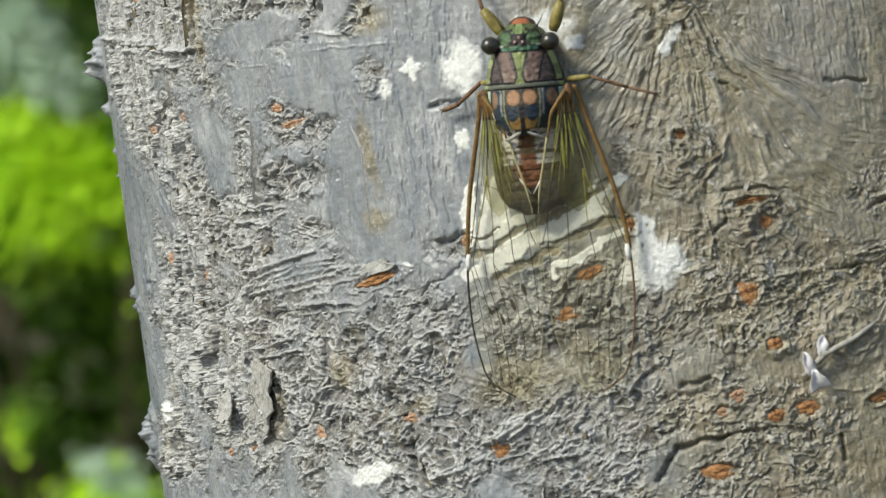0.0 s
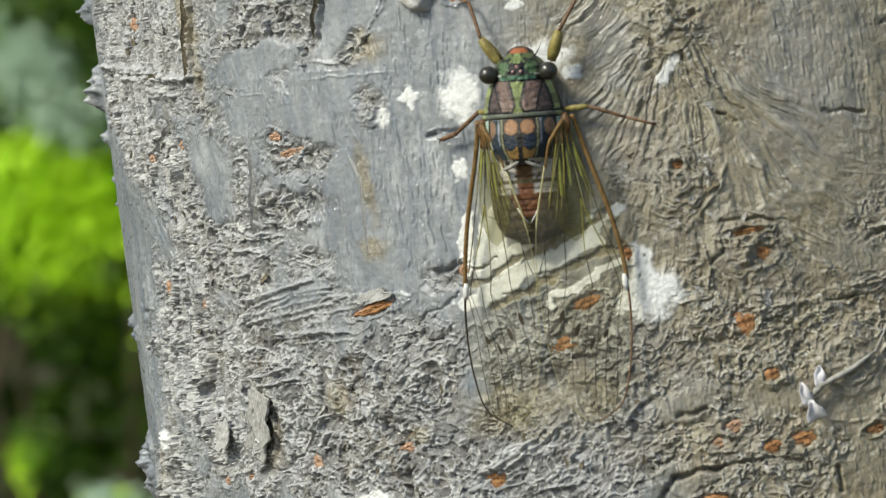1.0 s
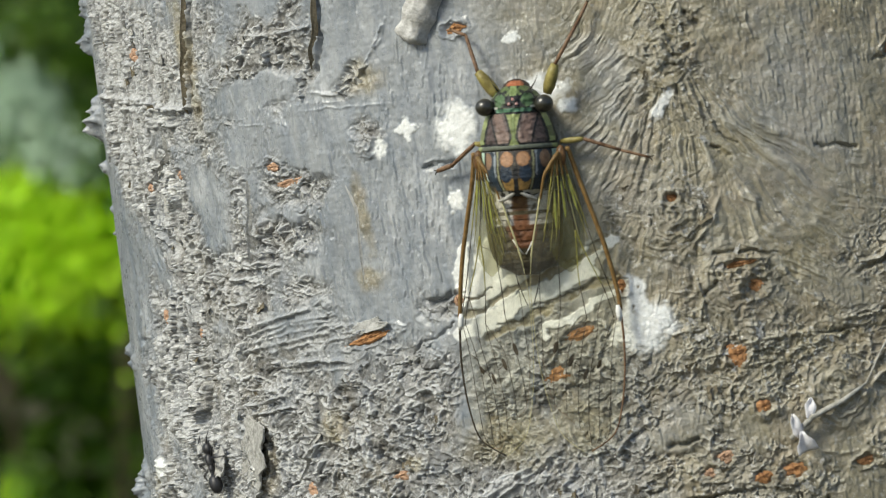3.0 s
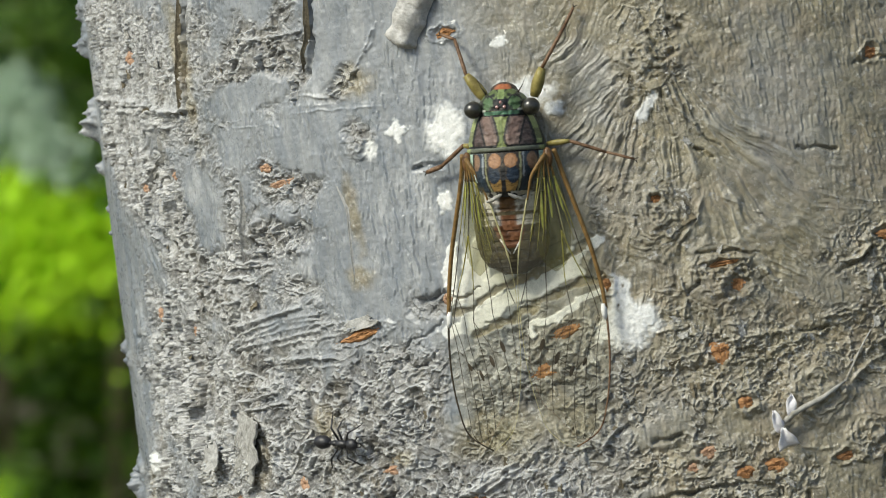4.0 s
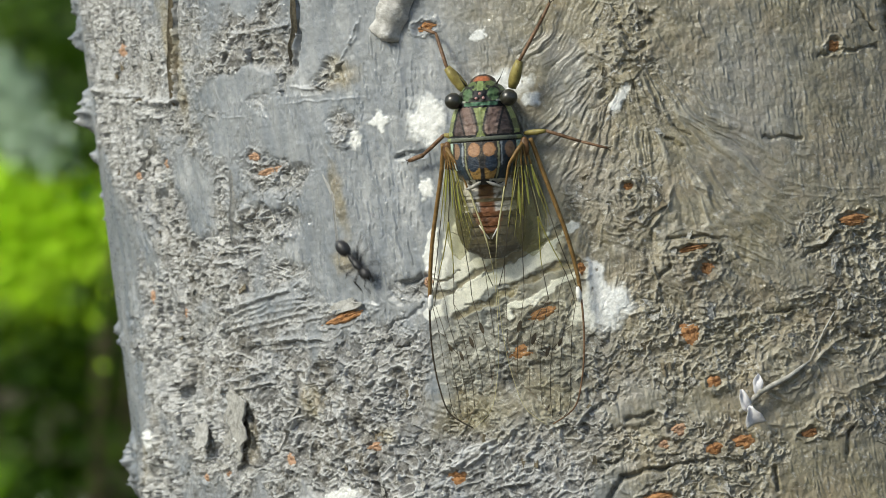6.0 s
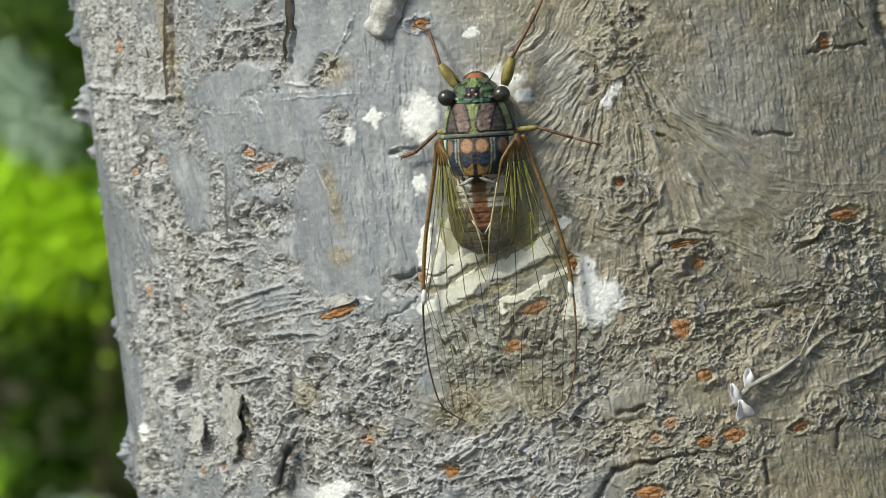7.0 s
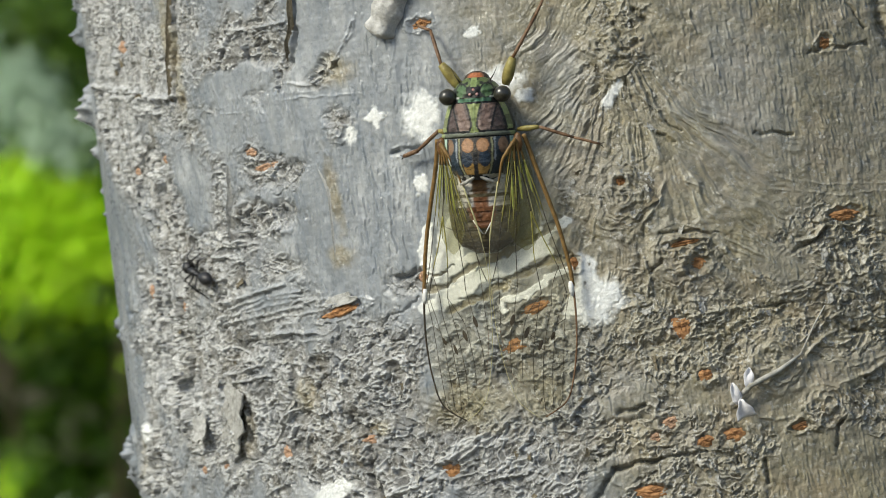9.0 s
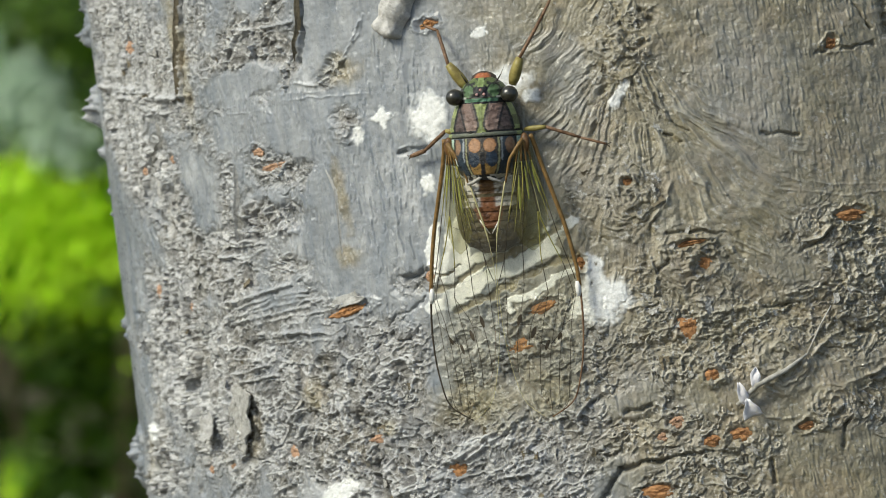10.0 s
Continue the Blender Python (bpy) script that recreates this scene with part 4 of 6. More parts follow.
def build_lenticels(trunk):
    rng = random.Random(5)
    spots = np.array([q[0] for q in LENTICELS])
    heights = bark_fields(spots[:, 0], spots[:, 1])[0]
    for (at, length, height, turn, mat), high in zip(LENTICELS, heights):
        verts, faces, n, rings = [], [], 30, 7
        ph = [rng.uniform(0, 6.3) for _ in range(4)]
        for k in range(rings + 1):
            r = 1 - k / rings
            for j in range(n):
                a = 2 * math.pi * j / n
                e = r * (1 + 0.42 * noise.noise(Vector((1.3 * math.cos(a) + ph[0], 1.3 * math.sin(a), ph[1]))) + 0.25 * noise.noise(Vector((4 * math.cos(a), 4 * math.sin(a) + ph[2], ph[3]))))
                x, y = 0.5 * length * e * math.cos(a), 0.5 * height * e * math.sin(a) * (1 - 0.25 * abs(math.cos(a)))
                split = 0.22 * math.exp(-(y / 0.16 / max(height, 0.8)) ** 2)
                z = 0.42 * (1 - r ** 2) - split * (1 - r) + rng.uniform(-0.2, 0.2) - 0.25
                verts.append((x * 1e-3, y * 1e-3, z * 1e-3))
        for k in range(rings):
            for j in range(n):
                faces.append((k * n + j, k * n + (j + 1) % n, (k + 1) * n + (j + 1) % n, (k + 1) * n + j))
        ob = part("lenticel", mesh_of("lenticel", verts, faces, [CORK_PALE if mat else CORK]), trunk,
                  "pale salmon cork pore" if mat else "orange cork pore")
        ob.matrix_local = on_bark(at[0], at[1], turn, 0.32 + float(high), True)


def smooth_path(pts, n):
    """n points on a smooth curve through pts."""
    pts = np.array(pts, float)
    t = np.linspace(0, len(pts) - 1, n)
    i = np.clip(t.astype(int), 0, len(pts) - 2)
    f = (t - i)[:, None]
    p0, p1, p2, p3 = pts[np.maximum(i - 1, 0)], pts[i], pts[i + 1], pts[np.minimum(i + 2, len(pts) - 1)]
    return 0.5 * (2 * p1 + (p2 - p0) * f + (2 * p0 - 5 * p1 + 4 * p2 - p3) * f ** 2 + (3 * p1 - p0 - 3 * p2 + p3) * f ** 3)


def bark_strip(trunk, name, pts, width, high, mat, label, seed=1):
    """A torn edge of bark that stands up from the trunk along a line."""
    n = max(12, int(22 * len(pts)))
    path = smooth_path(pts, n)
    base = np.convolve(np.pad(bark_fields(path[:, 0], path[:, 1])[0], 4, "edge"), np.ones(9) / 9, "valid")
    run = np.concatenate([[0], np.cumsum(np.hypot(*np.diff(path, axis=0).T))])
    verts, faces, prof = [], [], 7
    for k in range(n):
        d = path[min(k + 1, n - 1)] - path[max(k - 1, 0)]
        d = d / (np.hypot(*d) + 1e-9)
        side = np.array([d[1], -d[0]])
        taper = min(1.0, 0.35 + 3 * min(k, n - 1 - k) / n)
        far = run[k]
        w = 0.85 * width * taper * (1 + 0.3 * noise.noise(Vector((far * 0.16, seed, 0.0))))
        hh = 1.15 * high * taper * (1 + 0.45 * noise.noise(Vector((far * 0.13, seed, 7.0))) + 0.12 * noise.noise(Vector((far * 0.6, seed, 9.0))))
        for f, z in ((-0.75, -0.35), (-0.4, 0.1), (-0.12, 0.45), (0.10, 1.0), (0.20, 0.95), (0.30, 0.4), (0.34, -0.6)):
            p = path[k] + side * (f * w + 0.25 * noise.noise(Vector((far * 0.22, 0.5 * f, seed + 20.0))))
            verts.append(on_trunk(p[0], p[1], base[k] + z * hh))
    for k in range(n - 1):
        for j in range(prof - 1):
            a = k * prof + j
            faces.append((a, a + prof, a + prof + 1, a + 1))
    return part(name, mesh_of(name, verts, faces, [mat], False), trunk, label)


def bark_plate(trunk, name, at, ls, lv, turn, lift, curl, mat, label, seed=1):
    """A loose flake of bark: fixed along one edge, curling away at the other."""
    nu, nv, verts, faces = 22, 26, [], []
    for i in range(nv):
        for j in range(nu):
            u, v = j / (nu - 1) - 0.5, i / (nv - 1) - 0.5
            e = 1 - 0.7 * v * v + 0.36 * noise.noise(Vector((u * 3, v * 5, seed))) + 0.22 * noise.noise(Vector((u * 9, v * 14, seed + 3)))
            x, y = u * ls * e + 0.15 * lv * v * v, v * lv * (1 + 0.12 * noise.noise(Vector((u * 6, 4, seed))))
            f = u + 0.5
            z = lift * f ** 1.6 + curl * max(0.0, f - 0.6) ** 2 * 6 + 0.35 * noise.noise(Vector((x * 0.9, y * 0.5, seed + 9)))
            verts.append((x * 1e-3, y * 1e-3, (z + 0.1) * 1e-3))
    for i in range(nv - 1):
        for j in range(nu - 1):
            a = i * nu + j
            faces.append((a, a + 1, a + nu + 1, a + nu))
    ob = part(name, mesh_of(name, verts, faces, [mat]), trunk, label)
    s = ob.modifiers.new("thickness", "SOLIDIFY")
    s.thickness = 0.3e-3
    ob.matrix_local = on_bark(at[0], at[1], turn, bark_height(*at), True)
    return ob


def build_bark_pieces(trunk):
    torn = "torn upright bark edge"
    bark_strip(trunk, "bark_strip", ((-104.2, 60.3), (-106.0, 52.3), (-107.6, 45.3), (-109.0, 38.2)), 0.75, 0.55, PEEL_BROWN, "brown upright torn bark edge", 2)
    bark_strip(trunk, "bark_strip", ((-72.7, 55.5), (-73.4, 49.6), (-74.4, 45.2), (-75.2, 42.0)), 0.8, 0.6, PEEL_BROWN, torn, 3)
    bark_strip(trunk, "bark_strip", ((-93.6, 25.4), (-93.7, 21.6), (-94.4, 16.6), (-94.7, 12.0)), 0.9, 0.7, PEEL, torn, 11)
    bark_strip(trunk, "bark_strip", ((-70.9, 22.3), (-69.3, 17.6), (-69.6, 12.2), (-69.9, 6.0)), 0.5, 0.25, PEEL_PALE, torn, 12)
    bark_plate(trunk, "bark_flake", (-100.6, -19.7), 8.4, 11.0, -20, 1.4, 0.5, PEEL, "grey bark flake curling off the trunk", 4)
    bark_plate(trunk, "bark_flake", (-109.8, -20.8), 5.0, 4.6, -80, 0.7, 0.4, PEEL_PALE, "pale bark flake", 8)
    bark_plate(trunk, "bark_flake", (-70.0, -0.9), 6.5, 2.0, 8, 0.3, 0.2, PEEL_PALE, "pale bark flake over a pore", 17)
    bark_strip(trunk, "bark_strip", ((-117.6, 35.5), (-118.1, 31.9), (-121.1, 29.5), (-122.7, 27.0)), 0.8, 0.7, PEEL, torn, 42)
    bark_strip(trunk, "bark_strip", ((-120.7, 24.8), (-118.0, 20.4), (-114.2, 16.0)), 0.8, 0.7, PEEL, torn, 42)
    bark_strip(trunk, "bark_strip", ((-85.8, -20.0), (-87.4, -22.5), (-88.9, -24.9)), 0.8, 0.7, PEEL, torn, 35)
    # small torn flakes all over the crusted bark
    rng = random.Random(77)
    kinds = []
    for k in range(9):
        nu, nv, vv, ff = 7, 9, [], []
        for i in range(nv):
            for j in range(nu):
                u, v = j / (nu - 1) - 0.5, i / (nv - 1) - 0.5
                e = 1 + 0.5 * noise.noise(Vector((u * 2.5, v * 4, 3.0 * k))) + 0.25 * noise.noise(Vector((u * 8, v * 9, k)))
                f = u + 0.5
                z = 0.55 * f ** 1.8 + 0.15 * noise.noise(Vector((u * 4, v * 4, k + 40.0)))
                vv.append((u * e * 1.25 * 1e-3, v * (1 - 0.5 * f * (k % 2)) * 2.6 * e * 1e-3, z * 1e-3 - 0.1e-3))
        top = len(vv)
        vv += [(x, y, z - 0.16e-3) for x, y, z in vv]
        for i in range(nv - 1):
            for j in range(nu - 1):
                a = i * nu + j
                ff += [(a, a + 1, a + nu + 1, a + nu), (top + a + nu, top + a + nu + 1, top + a + 1, top + a)]
        for i in range(nv - 1):
            a = i * nu + nu - 1
            ff += [(a, a + nu, top + a + nu, top + a)]
        for j in range(nu - 1):
            ff += [(j + 1, j, top + j, top + j + 1), ((nv - 1) * nu + j, (nv - 1) * nu + j + 1, top + (nv - 1) * nu + j + 1, top + (nv - 1) * nu + j)]
        kinds.append(mesh_of("torn_flake", vv, ff, [(PEEL, PEEL, PEEL_BROWN, PEEL)[k % 4]], False))
    cand_s = np.array([rng.uniform(-158, 34) for _ in range(2600)])
    cand_v = np.array([rng.uniform(-52, 56) for _ in range(2600)])
    high, crust = bark_fields(cand_s, cand_v)[:2]
    made = 0
    for s, v, hh, cr in zip(cand_s, cand_v, high, crust):
        if cr < 0.85 or made >= 200:
            continue
        made += 1
        ob = part("torn_flake", kinds[made % 9], trunk)
        z = rng.uniform(0.4, 0.85)
        ob.matrix_local = on_bark(s, v, rng.choice((0, 0, 60, -50, 110, 180, 200, -90)) + rng.uniform(-25, 25), hh + 0.05, True) @ Matrix.Diagonal((z, z * rng.uniform(0.6, 1.2), z, 1))
    # a pale roll of bark skin
    verts, faces, n, m = [], [], 18, 26
    for i in range(m):
        f = i / (m - 1)
        y = -5.2 + 16.0 * f
        r = 2.7 * min(1.0, (f / 0.08) ** 0.5 if f < 0.08 else 1.0) * (1 + 0.06 * math.sin(f * 23) + 0.25 * f)
        for j in range(n):
            a = math.pi * 1.15 * j / (n - 1) - 0.08 * math.pi
            wob = 1 + 0.13 * noise.noise(Vector((j * 0.4, i * 0.3, 2))) + 0.14 * noise.noise(Vector((j * 1.1, i * 0.12, 5))) + 0.05 * noise.noise(Vector((j * 0.3, i * 1.3, 8)))
            verts.append((-r * wob * math.cos(a) * 1e-3, y * 1e-3, (0.9 * r * wob * math.sin(a)) * 1e-3))
    for i in range(m - 1):
        for j in range(n - 1):
            a = i * n + j
            faces.append((a, a + 1, a + n + 1, a + n))
    roll = part("bark_roll", mesh_of("bark_roll", verts, faces, [ROLL]), trunk, "pale rolled skin of bark")
    roll.matrix_local = on_bark(-52.7, 48.0, -31, bark_height(-52.7, 48.0) - 0.2, True)


def tube(pts, radii, sides=6):
    """Vertices and faces of a round rod along pts (mm in, metres out)."""
    pts = [Vector(p) for p in pts]
    verts, faces = [], []
    for k, p in enumerate(pts):
        d = (pts[min(k + 1, len(pts) - 1)] - pts[max(k - 1, 0)]).normalized()
        up = Vector((0, 0, 1)) if abs(d.z) < 0.9 else Vector((1, 0, 0))
        x = d.cross(up).normalized()
        y = x.cross(d)
        r = radii[k] if hasattr(radii, "__len__") else radii
        for j in range(sides):
            a = 2 * math.pi * j / sides
            verts.append((p + (x * math.cos(a) + y * math.sin(a)) * r) * 1e-3)
    for k in range(len(pts) - 1):
        for j in range(sides):
            faces.append((k * sides + j, k * sides + (j + 1) % sides, (k + 1) * sides + (j + 1) % sides, (k + 1) * sides + j))
    faces += [tuple(range(sides))[::-1], tuple(range((len(pts) - 1) * sides, len(pts) * sides))]
    return verts, faces


def rod(name, pts, radii, mat, parent, label="", sides=6):
    v, f = tube(pts, radii, sides)
    return part(name, mesh_of(name, v, f, [mat]), parent, label)


# ---------------------------------------------------------------- cicada
def loft(name, rows, colour, parent, mat=None, nx=40, ny=44, label="", under=0.25, bumps=0.0, skirt=None, closed=True):
    """A body section: rows of (y, half width, top z, foot z), colour(x, y) its pigment."""
    rows = np.array(rows, float)
    ys = np.linspace(rows[0, 0], rows[-1, 0], ny)
    order = np.argsort(rows[:, 0])
    w, zt, zb = (np.interp(ys, rows[order, 0], rows[order, k]) for k in (1, 2, 3))
    ker = np.array([1, 2, 3, 2, 1]) / 9.0
    w, zt = (np.convolve(np.pad(a, 2, "edge"), ker, "valid") for a in (w, zt))
    verts, faces, cols = [], [], []
    for i in range(ny):
        for j in range(nx):
            a = math.pi * (1 + 2 * under) * (j / (nx - 1)) - math.pi * under
            x, z = -w[i] * math.cos(a), zb[i] + (zt[i] - zb[i]) * (math.sin(a) if math.sin(a) > 0 else 0.6 * math.sin(a))
            z += bumps * noise.noise(Vector((x * 1.4, ys[i] * 1.4, 5.0)))
            verts.append((x * 1e-3, ys[i] * 1e-3, z * 1e-3))
            cols.append((*(skirt if skirt and math.sin(a) < 0.22 else colour(x + 0.06 * noise.noise(Vector((x * 3, ys[i] * 3, 1.0))), ys[i] + 0.06 * noise.noise(Vector((x * 3, ys[i] * 3, 2.0))), w[i])), 1.0))
    for i in range(ny - 1):
        for j in range(nx - 1):
            a = i * nx + j
            faces.append((a, a + 1, a + nx + 1, a + nx) if ys[-1] > ys[0] else (a + 1, a, a + nx, a + nx + 1))
    for i in (0, ny - 1) if closed else ():
        faces.append(tuple(range(i * nx, (i + 1) * nx)))
    me = mesh_of(name, verts, faces, [mat or PIGMENT])
    cols = np.array(cols, dtype=np.float32).reshape(ny, nx, 4)
    wide = np.pad(cols, ((1, 1), (1, 1), (0, 0)), "edge")
    cols = 0.6 * cols + 0.1 * (wide[:-2, 1:-1] + wide[2:, 1:-1] + wide[1:-1, :-2] + wide[1:-1, 2:])
    me.attributes.new("tint", "FLOAT_COLOR", "POINT").data.foreach_set("color", cols.ravel())
    return part(name, me, parent, label)


BLACK, NAVY = (0.012, 0.013, 0.014), (0.022, 0.036, 0.05)
RUST, TEAL, ASH = (0.30, 0.155, 0.07), (0.42, 0.56, 0.46), (0.125, 0.14, 0.105)
OCHRE = (0.25, 0.15, 0.045)
LIME = (0.29, 0.34, 0.14)


def head_colour(x, y, w):
    ax = abs(x)
    if ax < 0.5 and y > 14.3:
        return (0.20, 0.27, 0.10)
    if ax < 1.2 and 12.5 < y < 14.3:
        return BLACK
    if y < 11.75:
        return BLACK
    if y < 12.35:
        return (0.10, 0.22, 0.14) if ax < 2.9 else BLACK
    if ax > 2.6 and y < 12.7:
        return (0.40, 0.42, 0.36)
    blotch = noise.noise(Vector((ax * 1.0, y * 1.0, 6)))
    lobe = (ax - 2.2) ** 2 / 1.0 + (y - 13.6) ** 2 / 1.4
    if lobe < 0.9:
        return (0.075, 0.135, 0.06) if blotch > -0.2 else (0.03, 0.05, 0.025)
    if lobe < 1.35:
        return BLACK
    return (0.10, 0.14, 0.05) if blotch > 0.0 else (0.02, 0.026, 0.018)


def clypeus_colour(x, y, w):
    if abs(x) < 0.55 * w and 15.7 < y < 16.7:
        return (0.36, 0.12, 0.05)
    return (0.20, 0.08, 0.04) if abs(x) < 0.7 * w and 15.6 < y < 16.8 else (0.035, 0.022, 0.016)


def pronotum_colour(x, y, w):
    ax = abs(x)
    mid = 0.28 + 0.75 * max(0.0, (y - 8.0) / 3.4) ** 1.3 + 0.45 * max(0.0, 7.5 - y)
    if ax < mid:
        return (0.21, 0.25, 0.09) if ax > 0.12 else (0.30, 0.36, 0.16)
    if ax < mid + 0.34 or y < 6.85:
        return BLACK
    rim = 0.75 if x > 0 else 0.95
    if ax > w - rim:
        return LIME if y > 9.3 or y < 7.6 else (0.16, 0.18, 0.08)
    if ax > w - rim - 0.36:
        return BLACK
    edge = 3.05 + 0.22 * (y - 9.0)
    if ax < edge - 0.2:
        rim_in = min(ax - mid - 0.34, edge - 0.2 - ax, y - 6.75)
        return (0.23, 0.165, 0.135) if rim_in < 0.55 and y < 8.6 else ((0.17, 0.115, 0.095) if rim_in > 0.4 else (0.11, 0.08, 0.07))
    if ax < edge + 0.12:
        return BLACK
    return (0.085, 0.062, 0.056) if noise.noise(Vector((x, y, 3.0))) > -0.25 else (0.05, 0.04, 0.036)


def collar_colour(x, y, w):
    if y < 5.85 or y > 6.5:
        return BLACK
    return ASH if abs(x) < w - (0.7 if x > 0 else 0.9) else LIME


def mesonotum_colour(x, y, w):
    ax = abs(x)
    wave = 0.14 * noise.noise(Vector((x * 1.3, y * 1.3, 11)))
    if ax > w - (0.7 if x > 0 else 1.1) and y > 1.0:
        return (TEAL if y > 2.2 else (0.50, 0.54, 0.48)) if noise.noise(Vector((x, y, 4))) > -0.4 else (0.26, 0.36, 0.30)
    if ax > w - (0.95 if x > 0 else 1.4) and y > 0.6:
        return BLACK
    if ax < 0.10 or (ax < 0.34 and y < 3.2):
        return BLACK if ax > 0.05 or y < 3.2 else (0.12, 0.09, 0.05)
    if y < -0.7:
        return (0.42, 0.41, 0.36) if ax > 0.9 and noise.noise(Vector((x * 1.1, y * 1.6, 8))) > -0.1 else BLACK
    stripe = 2.55 - 0.07 * max(0.0, 2.6 - y) ** 2 + wave
    if ax < stripe - 0.25:
        rust = (ax - 1.2) ** 2 / 0.95 + (y - 4.3) ** 2 / 1.5
        if rust < 1 + wave:
            return (0.34, 0.19, 0.10) if rust < 0.55 else RUST
        if (ax - 1.42 + wave) ** 2 / 0.80 + (y - 2.1) ** 2 / 2.2 < 1:
            return (0.018, 0.030, 0.048)
        if y < 1.2:
            return OCHRE if noise.noise(Vector((x * 2, y * 2, 12))) > -0.3 else (0.08, 0.05, 0.02)
        return (0.045, 0.036, 0.028)
    if ax < stripe - 0.08:
        return BLACK
    if ax < stripe + 0.2:
        return (0.22, 0.22, 0.12)
    if ax < stripe + 0.4:
        return BLACK
    if ax < stripe + 0.62 and y > 1.6:
        return (0.24, 0.27, 0.29)
    if (ax - 4.2) ** 2 / 0.45 + (y - 4.2) ** 2 / 1.9 < 1 + wave:
        return (0.22, 0.135, 0.08)
    return NAVY if y > 0.2 or ax < 3.2 else (0.06, 0.055, 0.04)


def abdomen_colour(x, y, w):
    ax = abs(x)
    spot = noise.noise(Vector((x * 1.2, y * 1.2, 2.0)))
    rust, dark, chalk = (0.175, 0.072, 0.03), (0.085, 0.07, 0.034), (0.52, 0.50, 0.46)
    if y > -4.0:
        if ax < 1.25 + 0.4 * spot:
            return (0.13, 0.068, 0.025)
        return chalk if ax < 4.3 and spot > -0.35 else dark
    if y > -4.6:
        return dark
    if y > -6.2:
        if ax < 1.2:
            return rust
        return chalk if ax < 4.4 and spot > -0.35 else dark
    if y > -9.9 and ax < 2.5 - 0.34 * (-6.2 - y):
        return rust if spot > -0.3 else (0.09, 0.04, 0.02)
    if y < -12.2:
        return (0.03, 0.025, 0.016)
    return dark if spot > -0.1 else (0.05, 0.042, 0.022)


def forewing_edges(n):
    costa = smooth_path(((7.6, 5.6), (8.6, 1.0), (10.2, -5.0), (11.7, -11.0), (12.8, -17.5), (13.3, -24.0), (13.2, -30.0), (12.4, -35.8), (10.8, -40.4), (6.6, -43.2)), n)
    inner = smooth_path(((5.2, 4.6), (3.8, 0.5), (2.4, -5.0), (0.9, -11.0), (0.2, -17.0), (0.2, -23.0), (0.5, -29.0), (1.4, -34.8), (3.0, -40.0), (6.6, -43.2)), n)
    return costa, inner


WING_N = 121
COSTA_LINE, INNER_LINE = forewing_edges(WING_N)


def wing_point(b, a, side, lift=0.0):
    """b along the wing from root to tip, a from the front edge to the hind edge."""
    q = min(max(b, 0.0), 1.0) * (WING_N - 1)
    i = min(int(q), WING_N - 2)
    f = q - i
    c = COSTA_LINE[i] * (1 - f) + COSTA_LINE[i + 1] * f
    n = INNER_LINE[i] * (1 - f) + INNER_LINE[i + 1] * f
    x, y = c * (1 - a) + n * a
    z_out = 6.4 - 4.6 * min(1.0, b * 2.2) ** 0.8 + 0.2 * b
    z_in = 8.6 - 5.4 * b ** 1.1
    z = z_out + (z_in - z_out) * (1 - (1 - a) ** 1.7) + 0.10 * math.sin(b * 40 + a * 9) * a * (1 - a) * 4
    return (1.03 * x * side, y, z + lift)


VEINS = (("green", (0.02, 0.34), (0.10, 0.24), (0.2, 0.17), (0.36, 0.12), (0.48, 0.04)),
         ("green", (0.02, 0.42), (0.09, 0.38), (0.16, 0.38), (0.27, 0.34)),
         ("green", (0.27, 0.34), (0.36, 0.24), (0.44, 0.14), (0.52, 0.08)),
         ("green", (0.27, 0.34), (0.40, 0.40), (0.52, 0.38)),
         ("green", (0.02, 0.52), (0.10, 0.53), (0.2, 0.56), (0.36, 0.62), (0.5, 0.66)),
         ("green", (0.02, 0.62), (0.10, 0.72), (0.22, 0.80), (0.40, 0.88), (0.48, 0.97)),
         ("dark", (0.44, 0.13), (0.50, 0.24), (0.56, 0.28)))
VEINS_OUTER = (("dark", (0.50, 0.03), (0.60, 0.13), (0.72, 0.16), (0.84, 0.14), (0.93, 0.05)),
               ("dark", (0.52, 0.10), (0.62, 0.24), (0.74, 0.30), (0.85, 0.30), (0.93, 0.22)),
               ("dark", (0.56, 0.28), (0.66, 0.38), (0.76, 0.44), (0.86, 0.46), (0.93, 0.40)),
               ("dark", (0.52, 0.38), (0.64, 0.50), (0.76, 0.58), (0.87, 0.62)),
               ("dark", (0.52, 0.38), (0.60, 0.60), (0.70, 0.70), (0.82, 0.78)),
               ("dark", (0.50, 0.66), (0.60, 0.76), (0.68, 0.84), (0.78, 0.92)),
               ("dark", (0.40, 0.88), (0.52, 0.90), (0.64, 0.94)))
CROSS_VEINS = (("dark", (0.60, 0.13), (0.62, 0.24)), ("dark", (0.64, 0.26), (0.68, 0.40)), ("dark", (0.70, 0.42), (0.68, 0.53)),
               ("dark", (0.66, 0.52), (0.64, 0.64)), ("dark", (0.62, 0.62), (0.62, 0.77)), ("dark", (0.30, 0.35), (0.32, 0.60)),
               ("faint", (0.93, 0.05), (0.935, 0.22), (0.93, 0.40), (0.87, 0.62), (0.82, 0.78), (0.78, 0.92), (0.64, 0.95)))


